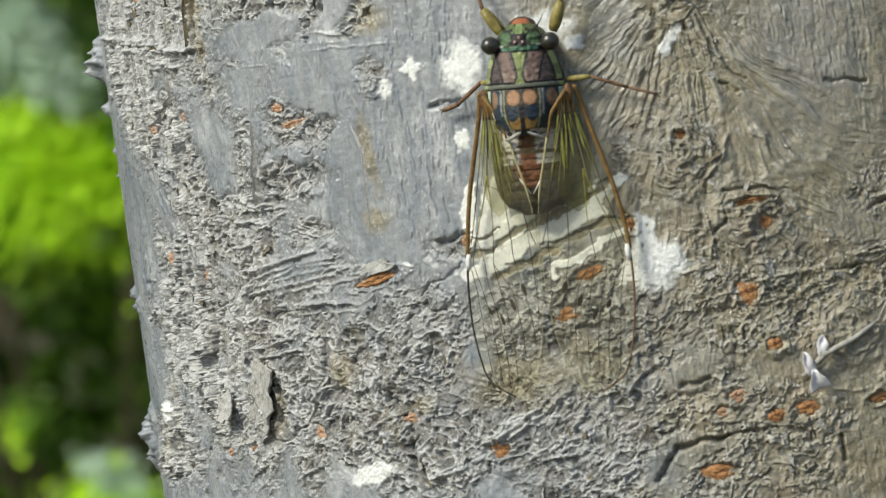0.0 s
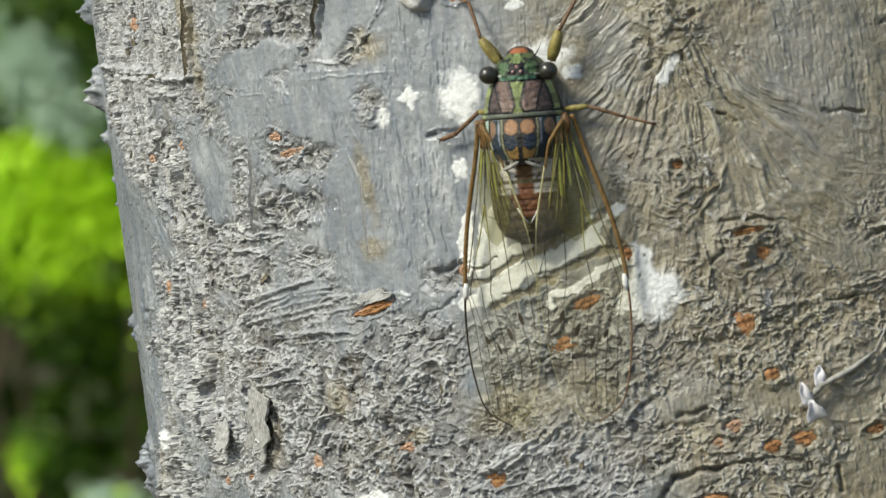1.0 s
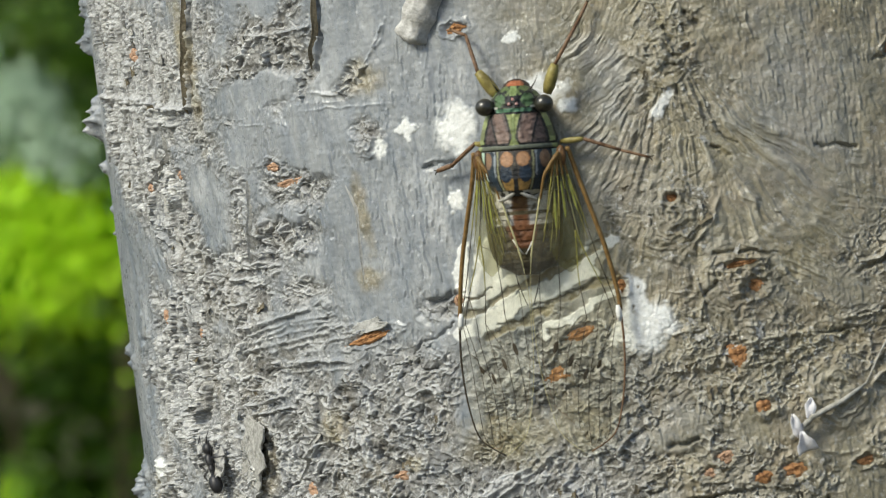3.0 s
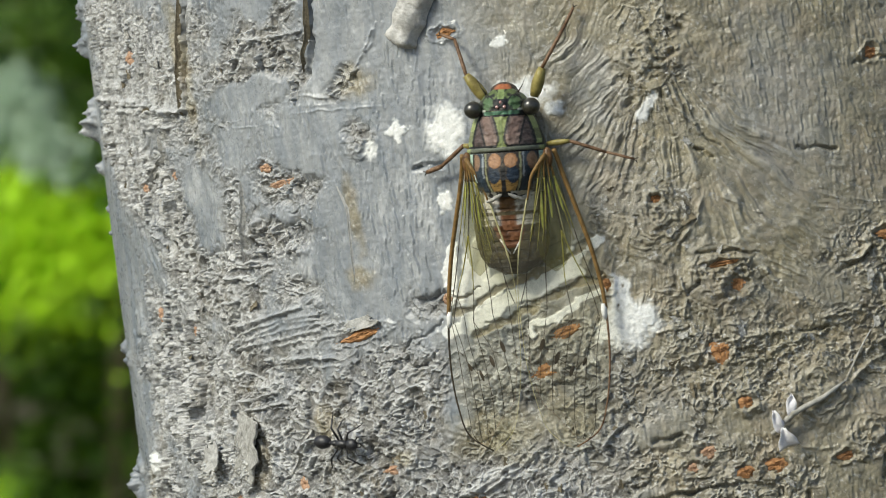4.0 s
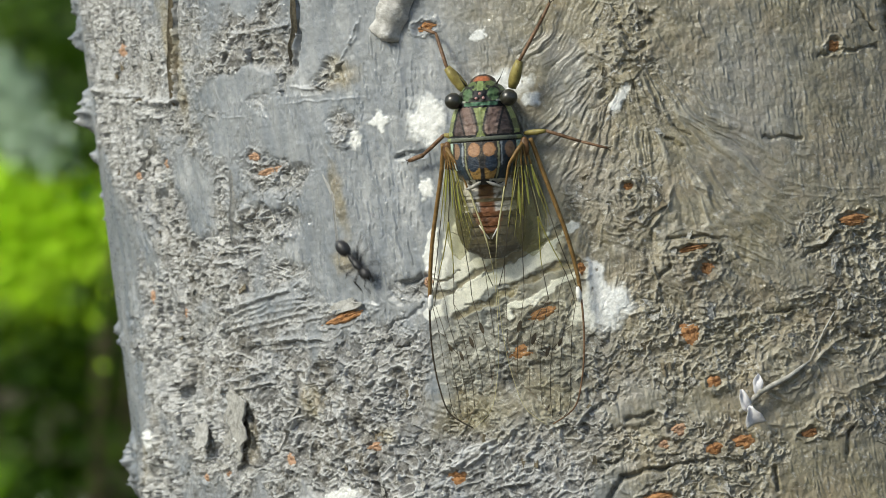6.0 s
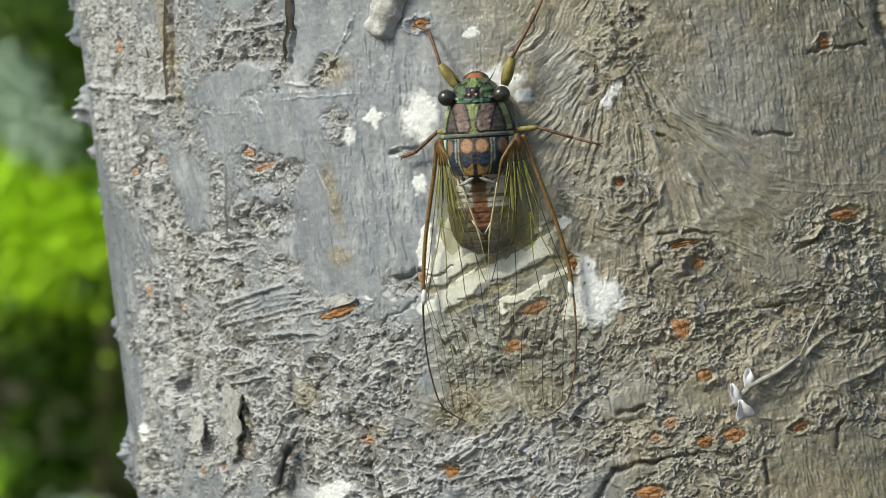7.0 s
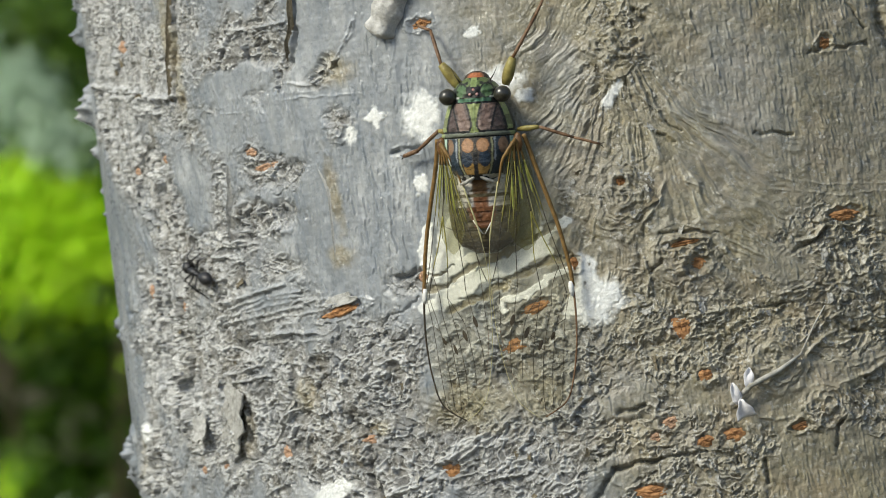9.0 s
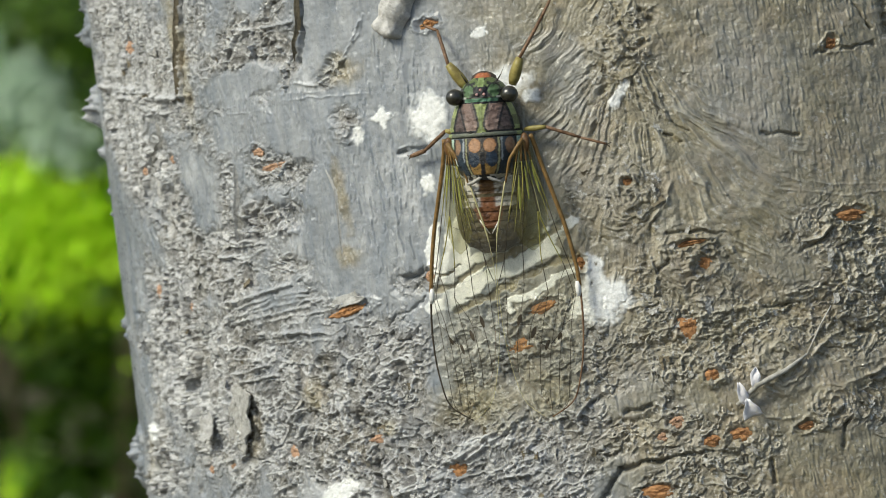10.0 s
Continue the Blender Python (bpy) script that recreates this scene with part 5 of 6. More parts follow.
def build_wing(cicada, side):
    nb, na, verts, faces = 60, 18, [], []
    for i in range(nb):
        for j in range(na):
            verts.append(Vector(wing_point(i / (nb - 1), j / (na - 1), side)) * 1e-3)
    for i in range(nb - 1):
        for j in range(na - 1):
            q = i * na + j
            faces.append((q, q + 1, q + na + 1, q + na))
    wing = part("forewing", mesh_of("forewing", verts, faces, [CLEAR_WING]), cicada, "clear folded wing with dark veins")
    bs = np.linspace(0, 0.5, 26)
    rod("costal_vein", [wing_point(b, 0, side) for b in bs], [0.42 - 0.12 * b for b in bs], COSTA, wing, "thick brown front edge of the wing", 8)
    bs = np.linspace(0.5, 0.985, 28)
    rod("margin_vein", [wing_point(b, 0, side) for b in bs], [0.20 - 0.16 * (b - 0.5) for b in bs], VEIN_DARK if side < 0 else LEG_BROWN, wing)
    bs = np.linspace(0.01, 0.17, 10)
    rod("wing_fold", [wing_point(b, 0.42 + 0.55 * min(1.0, (b - 0.01) / 0.075) ** 0.8, side, 0.1) for b in bs], [0.36, 0.36, 0.34, 0.32, 0.29, 0.26, 0.23, 0.2, 0.18, 0.16], COSTA, wing, "brown folded hind edge of the wing", 8)
    bs = np.linspace(0.165, 0.985, 30)
    rod("hind_margin", [wing_point(b, 1, side) for b in bs], [0.16 if b < 0.36 else 0.05 for b in bs], VEIN_PALE, wing)
    ball("wing_base", wing_point(0.03, 0.38, side, -0.35), (0.85, 1.7, 0.55), WING_ROOT, wing, "dark brown wing root", 8)
    for b0, b1, a0, a1 in ((0.10, 0.21, 0.20, 0.29), (0.11, 0.19, 0.33, 0.37), (0.12, 0.23, 0.42, 0.50), (0.15, 0.26, 0.60, 0.68)):
        vv, ff = [], []
        for i in range(9):
            t = i / 8
            half = 0.34 * (a1 - a0) * math.sin(math.pi * (0.08 + 0.86 * t)) ** 0.7
            for d in (-1, 0, 1):
                vv.append(Vector(wing_point(b0 + (b1 - b0) * t, 0.5 * (a0 + a1) + d * half, side, 0.05 - 0.1 * abs(d))) * 1e-3)
        for i in range(8):
            for j in range(2):
                q = 3 * i + j
                ff.append((q, q + 1, q + 4, q + 3))
        part("basal_cell", mesh_of("basal_cell", vv, ff, [LIME_CELL]), wing, "lime-yellow cell at the wing root")
    rod("wing_node", [wing_point(b, 0.02, side, 0.12) for b in (0.485, 0.5, 0.515, 0.53)], [0.30, 0.52, 0.50, 0.22], NODE_WHITE, wing, "white spot at the wing's joint")
    for kind, *pts in VEINS + VEINS_OUTER + CROSS_VEINS:
        path = smooth_path(pts, 4 + 5 * len(pts))
        line = [wing_point(b, a, side, 0.03) for b, a in path]
        if kind == "green":
            cut = int(0.62 * len(line))
            root = sum(1 for b, _ in path if b < 0.10)
            if root > 1:
                rod("vein", line[:root + 1], list(np.linspace(0.30, 0.17, root + 1)), COSTA, wing, "brown vein root", 5)
            rod("vein", line[root:cut + 1], list(np.linspace(0.13, 0.08, cut + 1 - root)), VEIN_GREEN, wing, "olive-yellow vein", 5)
            rod("vein", line[cut:], 0.075, VEIN_DARK, wing, "", 5)
        else:
            rod("vein", line, 0.055 if kind == "dark" else 0.028, VEIN_DARK if kind == "dark" else LEG_BROWN, wing, "", 5)
    for b, a, long, wide in ((0.605, 0.77, 1.9, 0.5), (0.645, 0.61, 1.9, 0.5), (0.685, 0.45, 1.7, 0.45), (0.655, 0.29, 1.3, 0.4), (0.88, 0.50, 0.8, 0.35)):
        v = []
        for k in range(14):
            t = 2 * math.pi * k / 14
            q = 1 + 0.1 * math.sin(2 * t + 9 * b)
            v.append(Vector(wing_point(b + 0.0105 * long * q * math.cos(t), a + 0.055 * wide * q * math.sin(t) + 0.012 * long * math.cos(t), side, 0.07)) * 1e-3)
        v.append(Vector(wing_point(b, a, side, 0.12)) * 1e-3)
        f = [(k, (k + 1) % 14, 14) for k in range(14)]
        part("wing_spot", mesh_of("wing_spot", v, f, [VEIN_DARK]), wing, "smoky dark wing spot")
    # the yellowish hind wing, folded under the root
    verts, faces = [], []
    for i in range(20):
        for j in range(8):
            b, a = 0.03 + 0.36 * i / 19, 0.5 + (j / 7 - 0.5) * 0.72 * math.sqrt(max(0.002, 1 - (i / 19) ** 2.4))
            verts.append(Vector(wing_point(b, a, side, -0.55)) * 1e-3)
    for i in range(19):
        for j in range(7):
            q = i * 8 + j
            faces.append((q, q + 1, q + 9, q + 8))
    hind = part("hindwing", mesh_of("hindwing", verts, faces, [YELLOW_WING]), cicada, "yellowish hind wing folded underneath")
    for k, (a0, a1, end, thick) in enumerate(((0.22, 0.20, 0.30, 0.13), (0.34, 0.38, 0.22, 0.16), (0.42, 0.30, 0.34, 0.10), (0.52, 0.66, 0.30, 0.13),
                                              (0.62, 0.56, 0.24, 0.18), (0.76, 0.86, 0.27, 0.12), (0.86, 0.74, 0.33, 0.10))):
        pts = [wing_point(b, 0.45 + 0.4 * (a0 - 0.5) + (a1 - 0.45 - 0.4 * (a0 - 0.5)) * ((b - 0.03) / (end - 0.03)) ** 0.8, side, -0.40) for b in np.linspace(0.03, end, 12)]
        rod("vein", pts, list(np.linspace(thick, 0.05, 12)), (VEIN_GREEN, VEIN_DARK, VEIN_PALE)[k % 3], hind, "", 5)


def ball(name, at, radii, mat, parent, label="", n=14):
    bm = bmesh.new()
    bmesh.ops.create_uvsphere(bm, u_segments=2 * n, v_segments=n, radius=1e-3)
    for v in bm.verts:
        v.co = Vector((v.co.x * radii[0] + at[0] * 1e-3, v.co.y * radii[1] + at[1] * 1e-3, v.co.z * radii[2] + at[2] * 1e-3))
    me = bpy.data.meshes.new(name)
    bm.to_mesh(me)
    bm.free()
    me.materials.append(mat)
    me.polygons.foreach_set("use_smooth", [True] * len(me.polygons))
    return part(name, me, parent, label)


def build_leg(cicada, joints, radii, mats):
    names = ("femur", "tibia", "tarsus")
    top = None
    for k in range(3):
        a, b = Vector(joints[k]), Vector(joints[k + 1])
        mid = [a.lerp(b, f) for f in (0, 0.25, 0.5, 0.75, 1)]
        swell = (0.75, 1.1, 1.15, 1.0, 0.7) if k == 0 else (0.9, 1, 1, 0.95, 0.8)
        rr = [radii[k] * s for s in swell]
        ob = rod("leg" if k == 0 else names[k], mid, rr, mats[k], top or cicada, ("olive leg with brown shin" if k == 0 else ""), 9)
        top = top or ob
    if radii[0] > 0.8:
        a, b = Vector(joints[0]), Vector(joints[1])
        rod("femur_streak", [a.lerp(b, f) + Vector((0.15, 0, 0.55 * radii[0])) for f in (0.15, 0.4, 0.65, 0.9)], [0.2, 0.42, 0.42, 0.2], LEG_BROWN, top, "dark brown streak on the thigh", 7)
    tip, d = Vector(joints[3]), (Vector(joints[3]) - Vector(joints[2])).normalized()
    n = Vector((-d.y, d.x, 0))
    for sgn in (-1, 1):
        rod("claw", [tip, tip + d * 0.5 + n * 0.3 * sgn, tip + d * 0.7 + n * 0.5 * sgn - Vector((0, 0, 0.3))], [0.12, 0.09, 0.03], VEIN_DARK, top, "", 5)


def build_cicada():
    cicada = tagged(new("cicada"), "green and brown cicada with clear folded wings clinging to bark", "cicada")
    cicada.matrix_world = on_bark(*(-36.5, 18.3), -3.6, bark_height(*(-36.9, 18.3)) * 0.3)
    loft("clypeus", [(14.6, 2.3, 6.0, 2.6), (15.6, 2.3, 5.6, 2.4), (16.3, 2.0, 4.6, 2.4), (16.8, 1.3, 3.7, 2.6), (17.05, 0.5, 3.0, 2.6)], clypeus_colour, cicada, label="orange swollen face plate", nx=80, ny=40)
    loft("head", [(11.4, 4.6, 8.3, 3.6), (12.4, 4.7, 8.4, 3.4), (13.8, 4.2, 8.1, 3.2), (15.0, 3.2, 7.2, 3.2), (15.9, 1.7, 6.0, 3.6)], head_colour, cicada, nx=170, ny=90, label="green and black head", bumps=0.25)
    for sgn in (-1, 1):
        ball("eye", (4.75 * sgn, 12.8, 6.7), (1.5, 1.45, 1.45), EYE_MAT, cicada, "dark glossy bulging eye")
        rod("antenna", [(2.6 * sgn, 15.2, 5.6), (3.4 * sgn, 16.4, 5.4), (4.0 * sgn, 17.8, 5.0)], [0.16, 0.07, 0.03], VEIN_DARK, cicada, "", 5)
    for x, y in ((-0.62, 13.0), (0.62, 13.0), (0.0, 13.75)):
        ball("ocellus", (x, y, 8.35 - 0.25 * (y > 13.5)), (0.28, 0.28, 0.22), OCELLUS, cicada, "", 7)
    loft("pronotum", [(6.2, 5.6, 9.5, 3.0), (7.4, 5.7, 9.5, 3.0), (9.0, 5.35, 9.2, 3.0), (10.6, 4.9, 8.7, 3.2), (11.6, 4.4, 8.2, 3.4)], pronotum_colour, cicada, nx=200, ny=110, label="plum-brown shield with a green stripe", bumps=0.2, skirt=(0.05, 0.05, 0.035))
    loft("collar", [(5.65, 5.7, 9.3, 3.2), (5.95, 6.0, 9.6, 3.0), (6.3, 6.0, 9.6, 3.0), (6.6, 5.8, 9.4, 3.0)], collar_colour, cicada, nx=120, ny=16, label="grey-green collar", skirt=(0.09, 0.10, 0.05))
    loft("mesonotum", [(-1.6, 3.0, 9.0, 4.0), (-0.6, 4.3, 9.8, 3.4), (1.2, 5.4, 10.3, 3.0), (3.4, 5.9, 10.3, 3.0), (5.6, 5.8, 9.6, 3.0)], mesonotum_colour, cicada, nx=220, ny=120, label="navy and rust patterned back")
    for sgn in (-1, 1):
        rod("cross_ridge", [(0, -0.6, 9.3), (1.0 * sgn, -1.4, 9.0), (2.1 * sgn, -2.0, 8.4), (2.9 * sgn, -2.2, 7.6)], [0.22, 0.3, 0.32, 0.2], THREAD, cicada, "pale cross-shaped ridge", 8)
    y, w = -1.4, 5.6
    for k in range(8):
        y2 = y - (1.95 - 0.1 * k)
        w2 = 5.7 * math.sqrt(max(0.03, 1 - ((k + 1) / 8.15) ** 4.0))
        z1, z2 = 7.6 - 0.42 * k, 7.6 - 0.42 * (k + 1)
        loft("abdomen_segment", [(y2 - 0.05, w2 + 0.02, z2 + 0.10, 2.4), (y2 + 0.7, (w + w2) / 2 + 0.06, (z1 + z2) / 2 + 0.12, 2.4), (y, w - 0.04, z1 - 0.10, 2.4), (y + 0.4, w - 0.2, z1 - 0.5, 2.4)], abdomen_colour, cicada, nx=90, ny=20, bumps=0.12, closed=False)
        y, w = y2, w2
    for sgn in (-1, 1):
        rod("abdomen_keel", [(1.75 * sgn, -8.4, 6.5), (1.1 * sgn, -9.5, 6.3), (0.2 * sgn, -10.9, 5.9)], [0.10, 0.13, 0.10], NODE_WHITE, cicada, "white line on the hind body", 6)
    # the body leans a little on its side, following the trunk
    tilt = pose(-0.0006, 0, 0.0055) @ pose(0, 0, 0, 0, 11, 0) @ pose(0, 0, -0.0055)
    for ob in list(cicada.children):
        broad = ob.name.split(".")[0] in ("pronotum", "collar", "mesonotum", "cross_ridge", "abdomen_segment")
        ob.matrix_basis = tilt @ pose(-0.0001, 0, 0) @ Matrix.Diagonal((1.09, 1, 1, 1)) if broad else tilt
    build_wing(cicada, 1)
    build_wing(cicada, -1)
    olive = (LEG_OLIVE, LEG_BROWN, LEG_BROWN)
    build_leg(cicada, ((-3.9, 14.2, 3.4), (-7.0, 18.6, 4.0), (-9.4, 24.6, 1.6), (-12.0, 25.6, 0.8)), (0.9, 0.32, 0.28), olive)
    build_leg(cicada, ((4.2, 14.4, 3.4), (6.0, 18.9, 4.0), (9.6, 25.6, 1.6), (11.0, 28.4, 0.8)), (0.9, 0.32, 0.28), olive)
    build_leg(cicada, ((-5.6, 6.5, 2.6), (-8.6, 7.2, 3.0), (-13.2, 4.0, 1.4), (-16.0, 3.2, 0.8)), (0.48, 0.36, 0.42), (LEG_OLIVE, LEG_BROWN, LEG_BROWN))
    build_leg(cicada, ((5.6, 6.6, 2.6), (9.6, 6.8, 3.0), (15.2, 4.6, 1.4), (19.6, 3.2, 0.8)), (0.45, 0.30, 0.24), (LEG_OLIVE, LEG_BROWN, LEG_BROWN))
    return cicada


# ---------------------------------------------------------------- ant
ANT_ROWS = (
    (0.0, -150.0, -58.5, 48),
    (2.6, -115.9, -39.6, 74),
    (2.8, -114.2, -31.3, 85),
    (2.9, -112.6, -25.2, 85),
    (3.0, -111.0, -21.2, 106),
    (3.1, -106.9, -17.8, 38),
    (3.2, -93.8, -13.7, 12),
    (3.5, -83.0, -15.8, -11),
    (3.9, -76.4, -19.5, -8),
    (4.3, -67.7, -22.2, -15),
    (4.4, -56.6, -22.7, 3),
    (4.5, -55.5, -21.7, 21),
    (4.6, -52.9, -18.5, 58),
    (4.7, -55.3, -23.0, 137),
    (4.8, -63.6, -20.8, 149),
    (4.9, -64.5, -17.9, 87),
    (5.0, -66.4, -15.1, 48),
    (5.1, -76.6, -13.1, 113),
    (5.2, -78.0, -7.4, 101),
    (5.3, -79.0, 2.0, 120),
    (5.4, -77.7, 13.4, 83),
    (5.5, -78.3, 20.2, 94),
    (5.6, -76.7, 19.7, 87),
    (5.7, -72.9, 15.9, 6),
    (5.9, -66.9, 10.2, -41),
    (6.2, -63.6, -2.3, -81),
    (6.5, -66.2, -13.3, -116),
    (6.8, -72.0, -21.7, -128),
    (6.9, -77.5, -22.7, -140),
    (7.0, -85.5, -28.6, -120),
    (7.1, -90.2, -39.4, -115),
    (7.3, -92.8, -49.5, -108),
    (7.5, -90.9, -51.6, -50),
    (7.6, -88.0, -52.7, -13),
    (7.9, -80.6, -51.0, 45),
    (8.2, -77.4, -40.7, 120),
    (8.3, -80.5, -33.7, 130),
    (8.4, -84.5, -30.9, 134),
    (8.5, -87.1, -24.7, 137),
    (8.6, -90.5, -16.4, 117),
    (8.7, -92.0, -9.2, 113),
    (8.8, -94.3, -2.3, 122),
    (8.9, -99.6, 5.9, 143),
    (9.0, -103.7, 7.0, 158),
    (9.1, -109.9, 7.4, 177),
    (9.2, -116.3, 3.8, 206),
    (9.3, -116.2, -6.6, 232),
    (9.4, -123.6, -14.1, 228),
    (9.5, -125.3, -17.2, 240),
    (9.6, -126.3, -27.4, 256),
    (9.7, -130.3, -33.9, 244),
    (9.8, -134.2, -41.9, 241),
    (10.0, -140.1, -52.6, 236),
)


def build_ant():
    """Nose along +x; hips on the thorax; three legs a side."""
    ant = tagged(new("ant"), "black ant running over the bark", "ant")
    ball("head", (3.0, 0, 1.5), (1.15, 1.05, 0.8), ANT_BLACK, ant, "", 9)
    ball("thorax", (0.9, 0, 1.6), (1.35, 0.72, 0.75), ANT_BLACK, ant, "", 9)
    ball("rear_thorax", (-0.5, 0, 1.55), (0.85, 0.55, 0.65), ANT_BLACK, ant, "", 8)
    ball("waist", (-1.35, 0, 1.5), (0.32, 0.35, 0.6), ANT_BLACK, ant, "", 7)
    ball("gaster", (-3.2, 0, 1.6), (1.75, 1.2, 1.15), ANT_BLACK, ant, "", 10)
    for sgn in (-1, 1):
        rod("antenna", [(3.7, 0.4 * sgn, 1.7), (4.6, 1.5 * sgn, 2.0), (5.9, 1.7 * sgn, 1.2)], [0.12, 0.10, 0.08], ANT_BLACK, ant, "", 5)
        rod("mandible", [(3.9, 0.35 * sgn, 1.3), (4.5, 0.3 * sgn, 1.1), (4.7, 0.02 * sgn, 1.0)], [0.22, 0.16, 0.05], ANT_BLACK, ant, "", 5)
    legs = []
    for k, (hip, foot, knee) in enumerate(((1.7, 3.6, 2.4), (0.9, 0.6, 0.9), (0.1, -3.0, -1.2))):
        for sgn in (-1, 1):
            pts = [(0, 0, 0), (knee - hip, 1.9 * sgn, 0.9), (0.65 * (foot - hip) + 0.35 * (knee - hip), 2.9 * sgn, -0.4), (foot - hip, 3.6 * sgn, -1.2)]
            leg = rod("leg", pts, [0.2, 0.2, 0.13, 0.07], ANT_BLACK, ant, "", 6)
            leg.matrix_local = pose(hip * 1e-3, 0.5e-3 * sgn, 1.3e-3)
            legs.append((leg, hip, sgn, k))
    return ant, legs


# ---------------------------------------------------------------- dry petals caught on a thread
def build_debris():
    at = (0.7, -25.7)
    debris = tagged(new("dry_flower_scrap"), "pale dry petals snagged on a stalk against bark", "plant debris")
    debris.matrix_world = on_bark(at[0], at[1], 6.0, bark_height(*at) + 0.3)
    rod("stalk", [(-1.5, -1.0, 0.8), (2.5, 1.6, 1.6), (8.0, 3.0, 1.0), (12.5, 5.0, 0.4)], [0.4, 0.5, 0.42, 0.2], THREAD, debris, "grey dry stalk")
    rod("stalk", [(12.0, 4.6, 0.5), (15.5, 9.2, 0.4), (18.0, 12.0, 0.2)], [0.2, 0.16, 0.08], THREAD, debris)
    for x, y, ln, wd, turn, tilt in ((-0.3, 0.9, 4.6, 2.3, 98, -8), (2.4, 2.9, 4.4, 2.1, 70, 6), (0.5, -1.9, 4.2, 4.6, 98, -12)):
        v, f, m = [], [], 9
        for i in range(m):
            for j in range(5):
                u, w = i / (m - 1), j / 4 - 0.5
                half = wd * ((math.sin(math.pi * min(0.96, 0.08 + u * 0.92)) ** 0.7) if wd < 3 else 0.3 + 0.8 * (1 - u) ** 1.3)
                v.append(((u - 0.5 + 0.05 * math.sin(9 * w + x)) * ln * 1e-3, w * half * (1 + 0.15 * math.sin(7 * u + y)) * 1e-3, (0.8 * w * w * wd + 0.5 * math.sin(u * 3) + 0.25 * math.sin(5 * u + 6 * w)) * 1e-3))
        for i in range(m - 1):
            for j in range(4):
                q = i * 5 + j
                f.append((q, q + 1, q + 6, q + 5))
        ob = part("petal", mesh_of("petal", v, f, [PETAL]), debris, "pale lilac-white dry petal")
        ob.modifiers.new("thickness", "SOLIDIFY").thickness = 0.12e-3
        ob.matrix_local = pose(x * 1e-3, y * 1e-3, 1.2e-3, tilt * 0.5, tilt, turn) @ Matrix.Diagonal((0.8, 0.85, 0.8, 1))


# ---------------------------------------------------------------- garden behind
def leaf_mesh(n=7, length=1.0, width=0.5):
    v, f = [], []
    for i in range(n):
        u = i / (n - 1)
        half = width * 0.5 * math.sin(math.pi * (0.04 + 0.94 * u ** 0.85)) ** 0.8
        for s in (-1, 0, 1):
            v.append((u * length, s * half, 0.10 * abs(s) * half * 2 - 0.16 * u * u * length))
    for i in range(n - 1):
        a = i * 3
        f += [(a, a + 3, a + 4, a + 1), (a + 1, a + 4, a + 5, a + 2)]
    return np.array(v), f


def leaf_cloud(name, spots, rng, size, mats, parent, kind="stuff", to_light=False):
    base, faces = leaf_mesh(5)
    n = len(spots)
    turns, picks = [], []
    for _ in range(n):
        if to_light:
            m = Vector((-0.62 + rng.uniform(-0.4, 0.4), -0.5 + rng.uniform(-0.4, 0.4), 0.62)).to_track_quat("Z", "Y").to_matrix() @ Euler((0, 0, rng.uniform(0, 6.28))).to_matrix()
        else:
            m = Euler((rng.uniform(-0.9, 0.9), rng.uniform(-0.6, 0.7), rng.uniform(0, 6.28))).to_matrix()
        turns.append(np.array(m) * size * rng.uniform(0.7, 1.3))
        picks.append(rng.choices(range(len(mats)), [q[1] for q in mats])[0])
    V = np.einsum("nij,kj->nki", np.array(turns), base) + np.array(spots)[:, None, :]
    F = (np.array(faces)[None] + (np.arange(n) * len(base))[:, None, None]).reshape(-1, 4)
    me = bpy.data.meshes.new(name)
    me.vertices.add(n * len(base))
    me.vertices.foreach_set("co", V.ravel())
    me.loops.add(F.size)
    me.loops.foreach_set("vertex_index", F.ravel().astype(np.int32))
    me.polygons.add(len(F))
    me.polygons.foreach_set("loop_start", np.arange(0, F.size, 4, dtype=np.int32))
    me.update(calc_edges=True)
    for q in mats:
        me.materials.append(q[0])
    me.polygons.foreach_set("material_index", np.repeat(np.array(picks, dtype=np.int32), len(faces)))
    me.polygons.foreach_set("use_smooth", np.ones(len(F), dtype=bool))
    return tagged(part(name, me, parent), kind=kind)


def build_shrub(at, wide, deep, high, count, size, mats, label, seed):
    rng = random.Random(seed)
    shrub = tagged(new("shrub"), label, "shrub")
    shrub.matrix_world = pose(*at)
    spots = []
    for k in range(7):
        a = rng.uniform(0, 6.28)
        tip = Vector((wide * 0.38 * math.cos(a), deep * 0.38 * math.sin(a), high * rng.uniform(0.7, 0.95)))
        pts = [Vector((0.05 * math.cos(a), 0.05 * math.sin(a), 0)), tip * 0.4 + Vector((0, 0, 0.15 * high)), tip]
        rod("stem", [p * 1000 for p in pts], [18, 12, 5], STEM, shrub, "", 7)
    while len(spots) < count:
        x, y, z = rng.uniform(-1, 1), rng.uniform(-1, 1), rng.uniform(0.0, 1)
        d = math.sqrt(x * x + y * y + (2 * z - 0.95) ** 2)
        if 0.35 < d + 0.35 * noise.noise(Vector((x * 2.2, y * 2.2, z * 4 + seed))) < 1.05:
            spots.append((x * wide * 0.5, y * deep * 0.5, z * high))
    leaf_cloud("crown", spots, rng, size, mats, shrub)
    return shrub


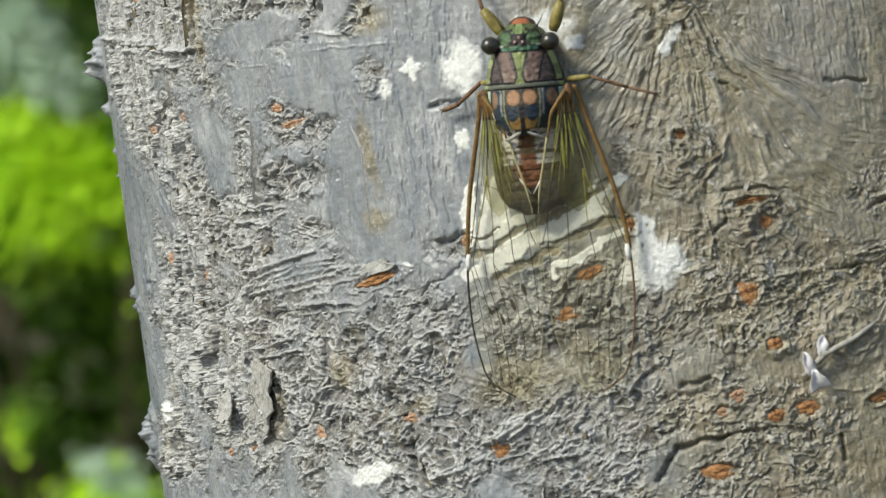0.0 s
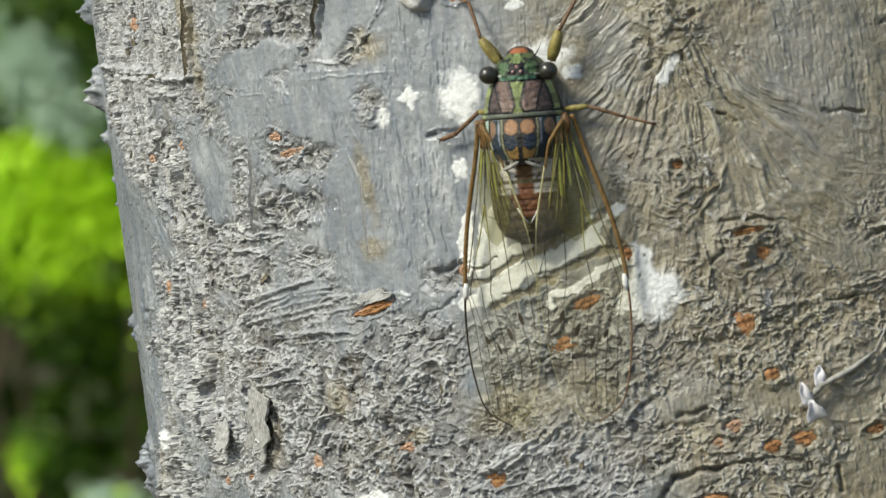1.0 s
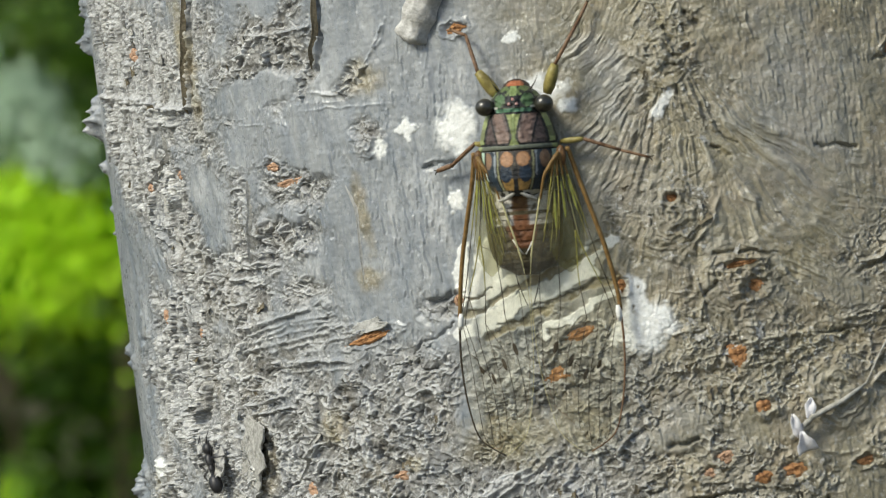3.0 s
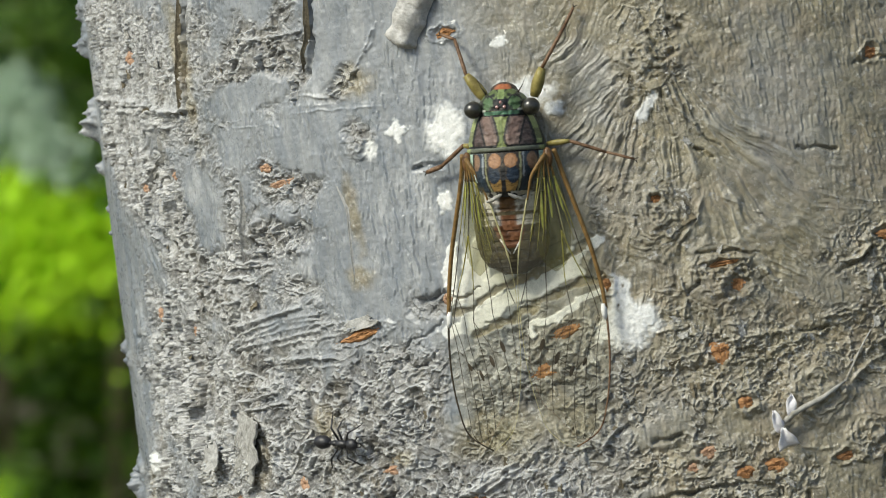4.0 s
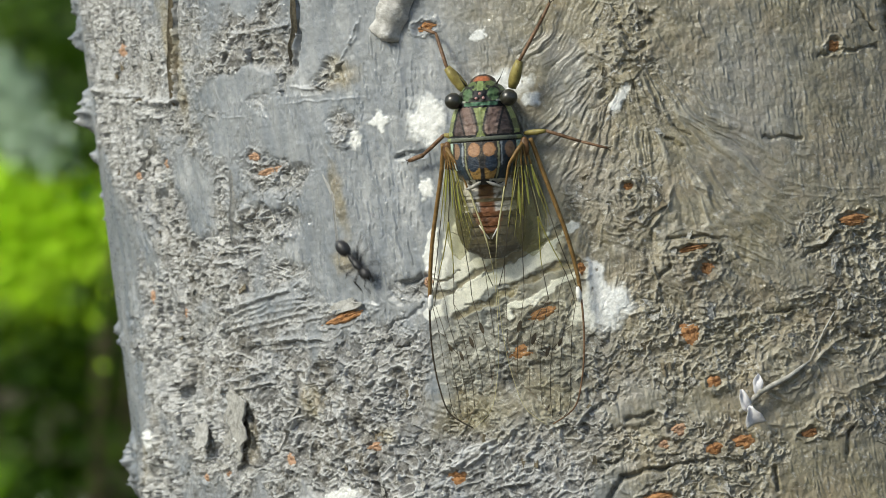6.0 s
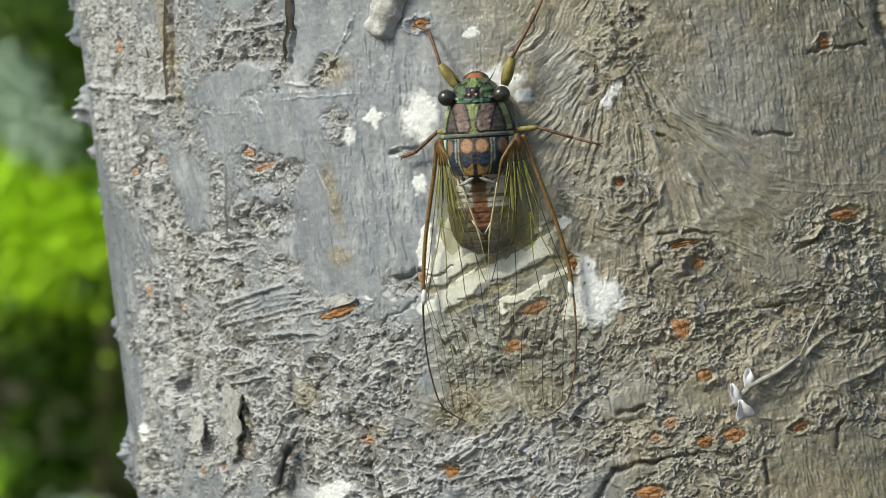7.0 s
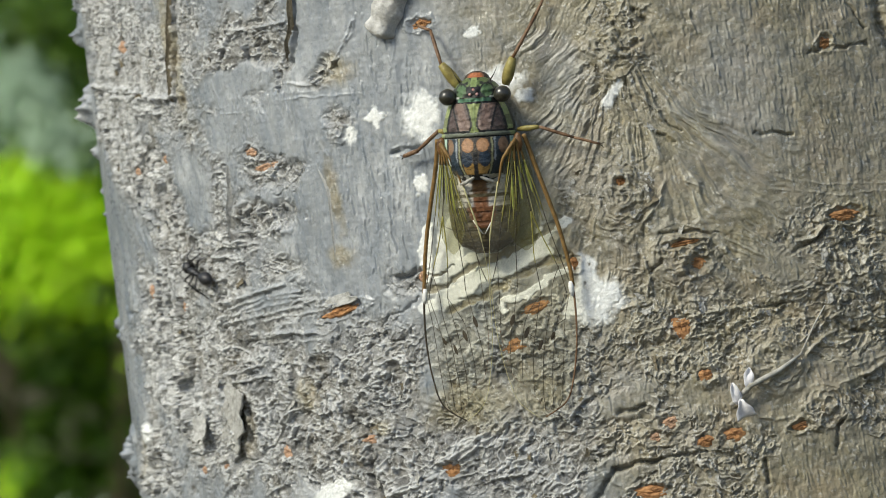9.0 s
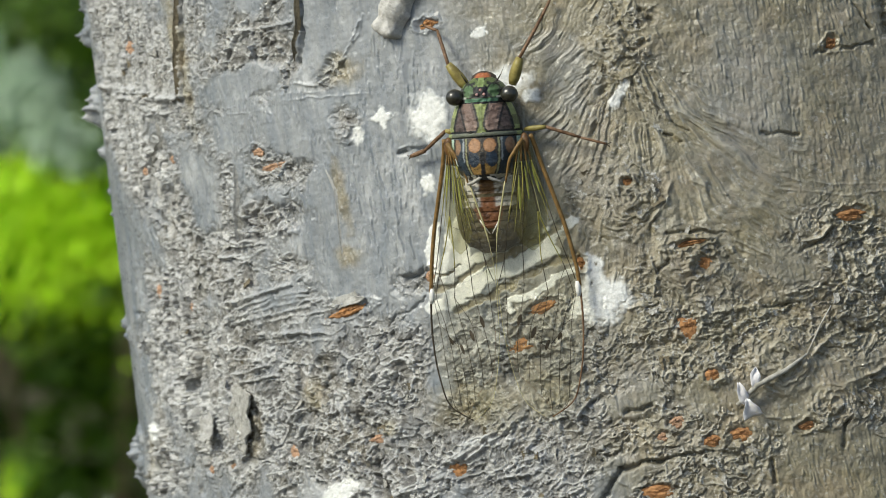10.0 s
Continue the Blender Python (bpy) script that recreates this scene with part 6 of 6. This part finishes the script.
def build_garden():
    bm = bmesh.new()
    bmesh.ops.create_grid(bm, x_segments=60, y_segments=60, size=1.0)
    for v in bm.verts:
        x, y = v.co.x, v.co.y
        v.co.x, v.co.y = 600 * x * abs(x) ** 1.5, 600 * y * abs(y) ** 1.5
        v.co.z = 0.03 * noise.noise(Vector((v.co.x * 0.7, v.co.y * 0.7, 0)))
    me = bpy.data.meshes.new("ground")
    bm.to_mesh(me)
    bm.free()
    me.materials.append(SOIL)
    tagged(new("ground", me), "dark soil of the garden floor", "ground", kind="structure")
    # plain dark sheet added to hide sky between the hedge leaves
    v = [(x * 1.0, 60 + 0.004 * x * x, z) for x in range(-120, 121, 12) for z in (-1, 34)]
    woods = mesh_of("backdrop", v, [(2 * k, 2 * k + 2, 2 * k + 3, 2 * k + 1) for k in range(20)], [BACKDROP_GREEN])
    tagged(new("backdrop", woods), "plain dark green backdrop added to close gaps in the hedge", "woods", kind="structure")
    green = ((LEAF, 6), (LEAF_SHADE_TINT, 5), (LEAF_SUN_TINT, 0.5))
    dark = ((LEAF_SHADE_TINT, 9), (LEAF, 2))
    # the hedge gets its shade from the dark leaf colour
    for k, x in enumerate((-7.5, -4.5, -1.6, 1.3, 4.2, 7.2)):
        build_shrub((x, 11.0 + 0.4 * (k % 2), 0), 4.2, 2.4, 4.4, 2600, 0.24, dark, "dense hedge shrub with shade painted into its dark green leaves", 10 + k)["group"] = "shrubs of the hedge"
    build_shrub((-0.75, 9.6, 0), 2.0, 1.2, 2.9, 15000, 0.032, ((LEAF_SHADE_TINT, 8), (LEAF, 3)), "dense small-leaved dark green shrub", 21)
    build_shrub((1.9, 7.0, 0), 2.6, 2.2, 2.8, 1500, 0.12, green, "leafy green shrub behind the trunk", 2)
    build_shrub((-3.6, 6.2, 0), 2.4, 2.0, 2.4, 1500, 0.12, green, "leafy green shrub behind the trunk", 3)
    build_shrub((-4.4, -2.0, 0), 1.8, 1.8, 1.0, 700, 0.11, green, "low leafy shrub beside the trunk", 4)
    # unseen shrub added on the right to hold back sky light
    build_shrub((3.4, 0.5, 0), 2.2, 2.4, 2.6, 1200, 0.12, green, "tall leafy shrub added out of view to shade the trunk", 5)
    # leafy boughs well behind the trunk, their sun and sky sheen put into the leaf colours
    bough = tagged(new("leafy_bough"), "leafy hedge bough with sunlight painted into its lime-green leaves", "bough")
    bough.matrix_world = pose(-0.72, 8.1, 1.3)
    rod("branch", [(-900, 900, -1300), (-500, 500, -700), (-120, 120, -260), (-20, 60, 420)], [26, 20, 13, 6], STEM, bough, "", 8)
    rng = random.Random(31)
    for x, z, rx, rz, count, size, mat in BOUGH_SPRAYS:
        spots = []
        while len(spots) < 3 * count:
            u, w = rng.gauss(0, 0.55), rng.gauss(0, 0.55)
            spots.append((x + u * rx, rng.uniform(-0.03, 0.03), z + w * rz + 0.35 * u * rx * (mat is LEAF_SHEEN_TINT) * -2))
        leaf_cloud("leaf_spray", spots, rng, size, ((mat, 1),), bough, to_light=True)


# sprays lay out bright and dim patches of light through leaf colour
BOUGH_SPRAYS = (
    (-0.044, 0.046, 0.120, 0.075, 668, 0.025, LEAF_SUN_TINT),
    (0.046, 0.096, 0.080, 0.050, 316, 0.022, LEAF_SUN_TINT),
    (0.056, 0.021, 0.070, 0.055, 246, 0.022, LEAF_SUN_TINT),
    (-0.034, 0.121, 0.070, 0.045, 211, 0.022, LEAF_SUN_TINT),
    (-0.044, 0.271, 0.060, 0.070, 387, 0.022, LEAF_SHEEN_TINT),
    (0.016, 0.206, 0.060, 0.045, 316, 0.022, LEAF_SHEEN_TINT),
    (-0.039, 0.331, 0.050, 0.040, 105, 0.022, LEAF_SHEEN_TINT),
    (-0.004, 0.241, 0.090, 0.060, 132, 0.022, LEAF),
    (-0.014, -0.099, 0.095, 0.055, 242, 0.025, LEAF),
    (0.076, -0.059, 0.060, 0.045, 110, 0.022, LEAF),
    (-0.004, -0.069, 0.100, 0.055, 528, 0.022, LEAF_SUN_TINT),
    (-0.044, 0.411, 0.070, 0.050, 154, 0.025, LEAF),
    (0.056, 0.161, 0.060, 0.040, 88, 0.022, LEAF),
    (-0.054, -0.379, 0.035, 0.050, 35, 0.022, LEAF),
    (-0.064, -0.399, 0.025, 0.030, 28, 0.022, LEAF_SUN_TINT),
    (0.126, -0.524, 0.060, 0.040, 105, 0.022, LEAF_SHEEN_TINT),
    (0.086, -0.544, 0.080, 0.050, 176, 0.022, LEAF_SUN_TINT))

# ---------------------------------------------------------------- build
trunk = build_trunk()
build_lenticels(trunk)
build_bark_pieces(trunk)
build_cicada()
build_debris()
ant, ant_legs = build_ant()
build_garden()


def motions():
    track = np.array(ANT_ROWS)
    heights = bark_fields(track[:, 1], track[:, 2])[0]
    rows = [(t, on_bark(s, v, turn, 0.75 + 0.5 * max(0.0, float(high)))) for (t, s, v, turn), high in zip(ANT_ROWS, heights)]
    walk(ant, rows)
    for leg, hip, sgn, k in ant_legs:
        swing = []
        for i in range(101):
            t = i * 0.1
            ph = 2.1 * i + (math.pi if (k + (sgn > 0)) % 2 else 0.0)
            still = 0.15 if 5.45 < t < 5.65 else 1.0
            swing.append((t, pose(hip * 1e-3, 0.5e-3 * sgn, 1.3e-3, 6 * still * math.cos(ph), 0, 20 * still * math.sin(ph))))
        walk(leg, swing)


motions()
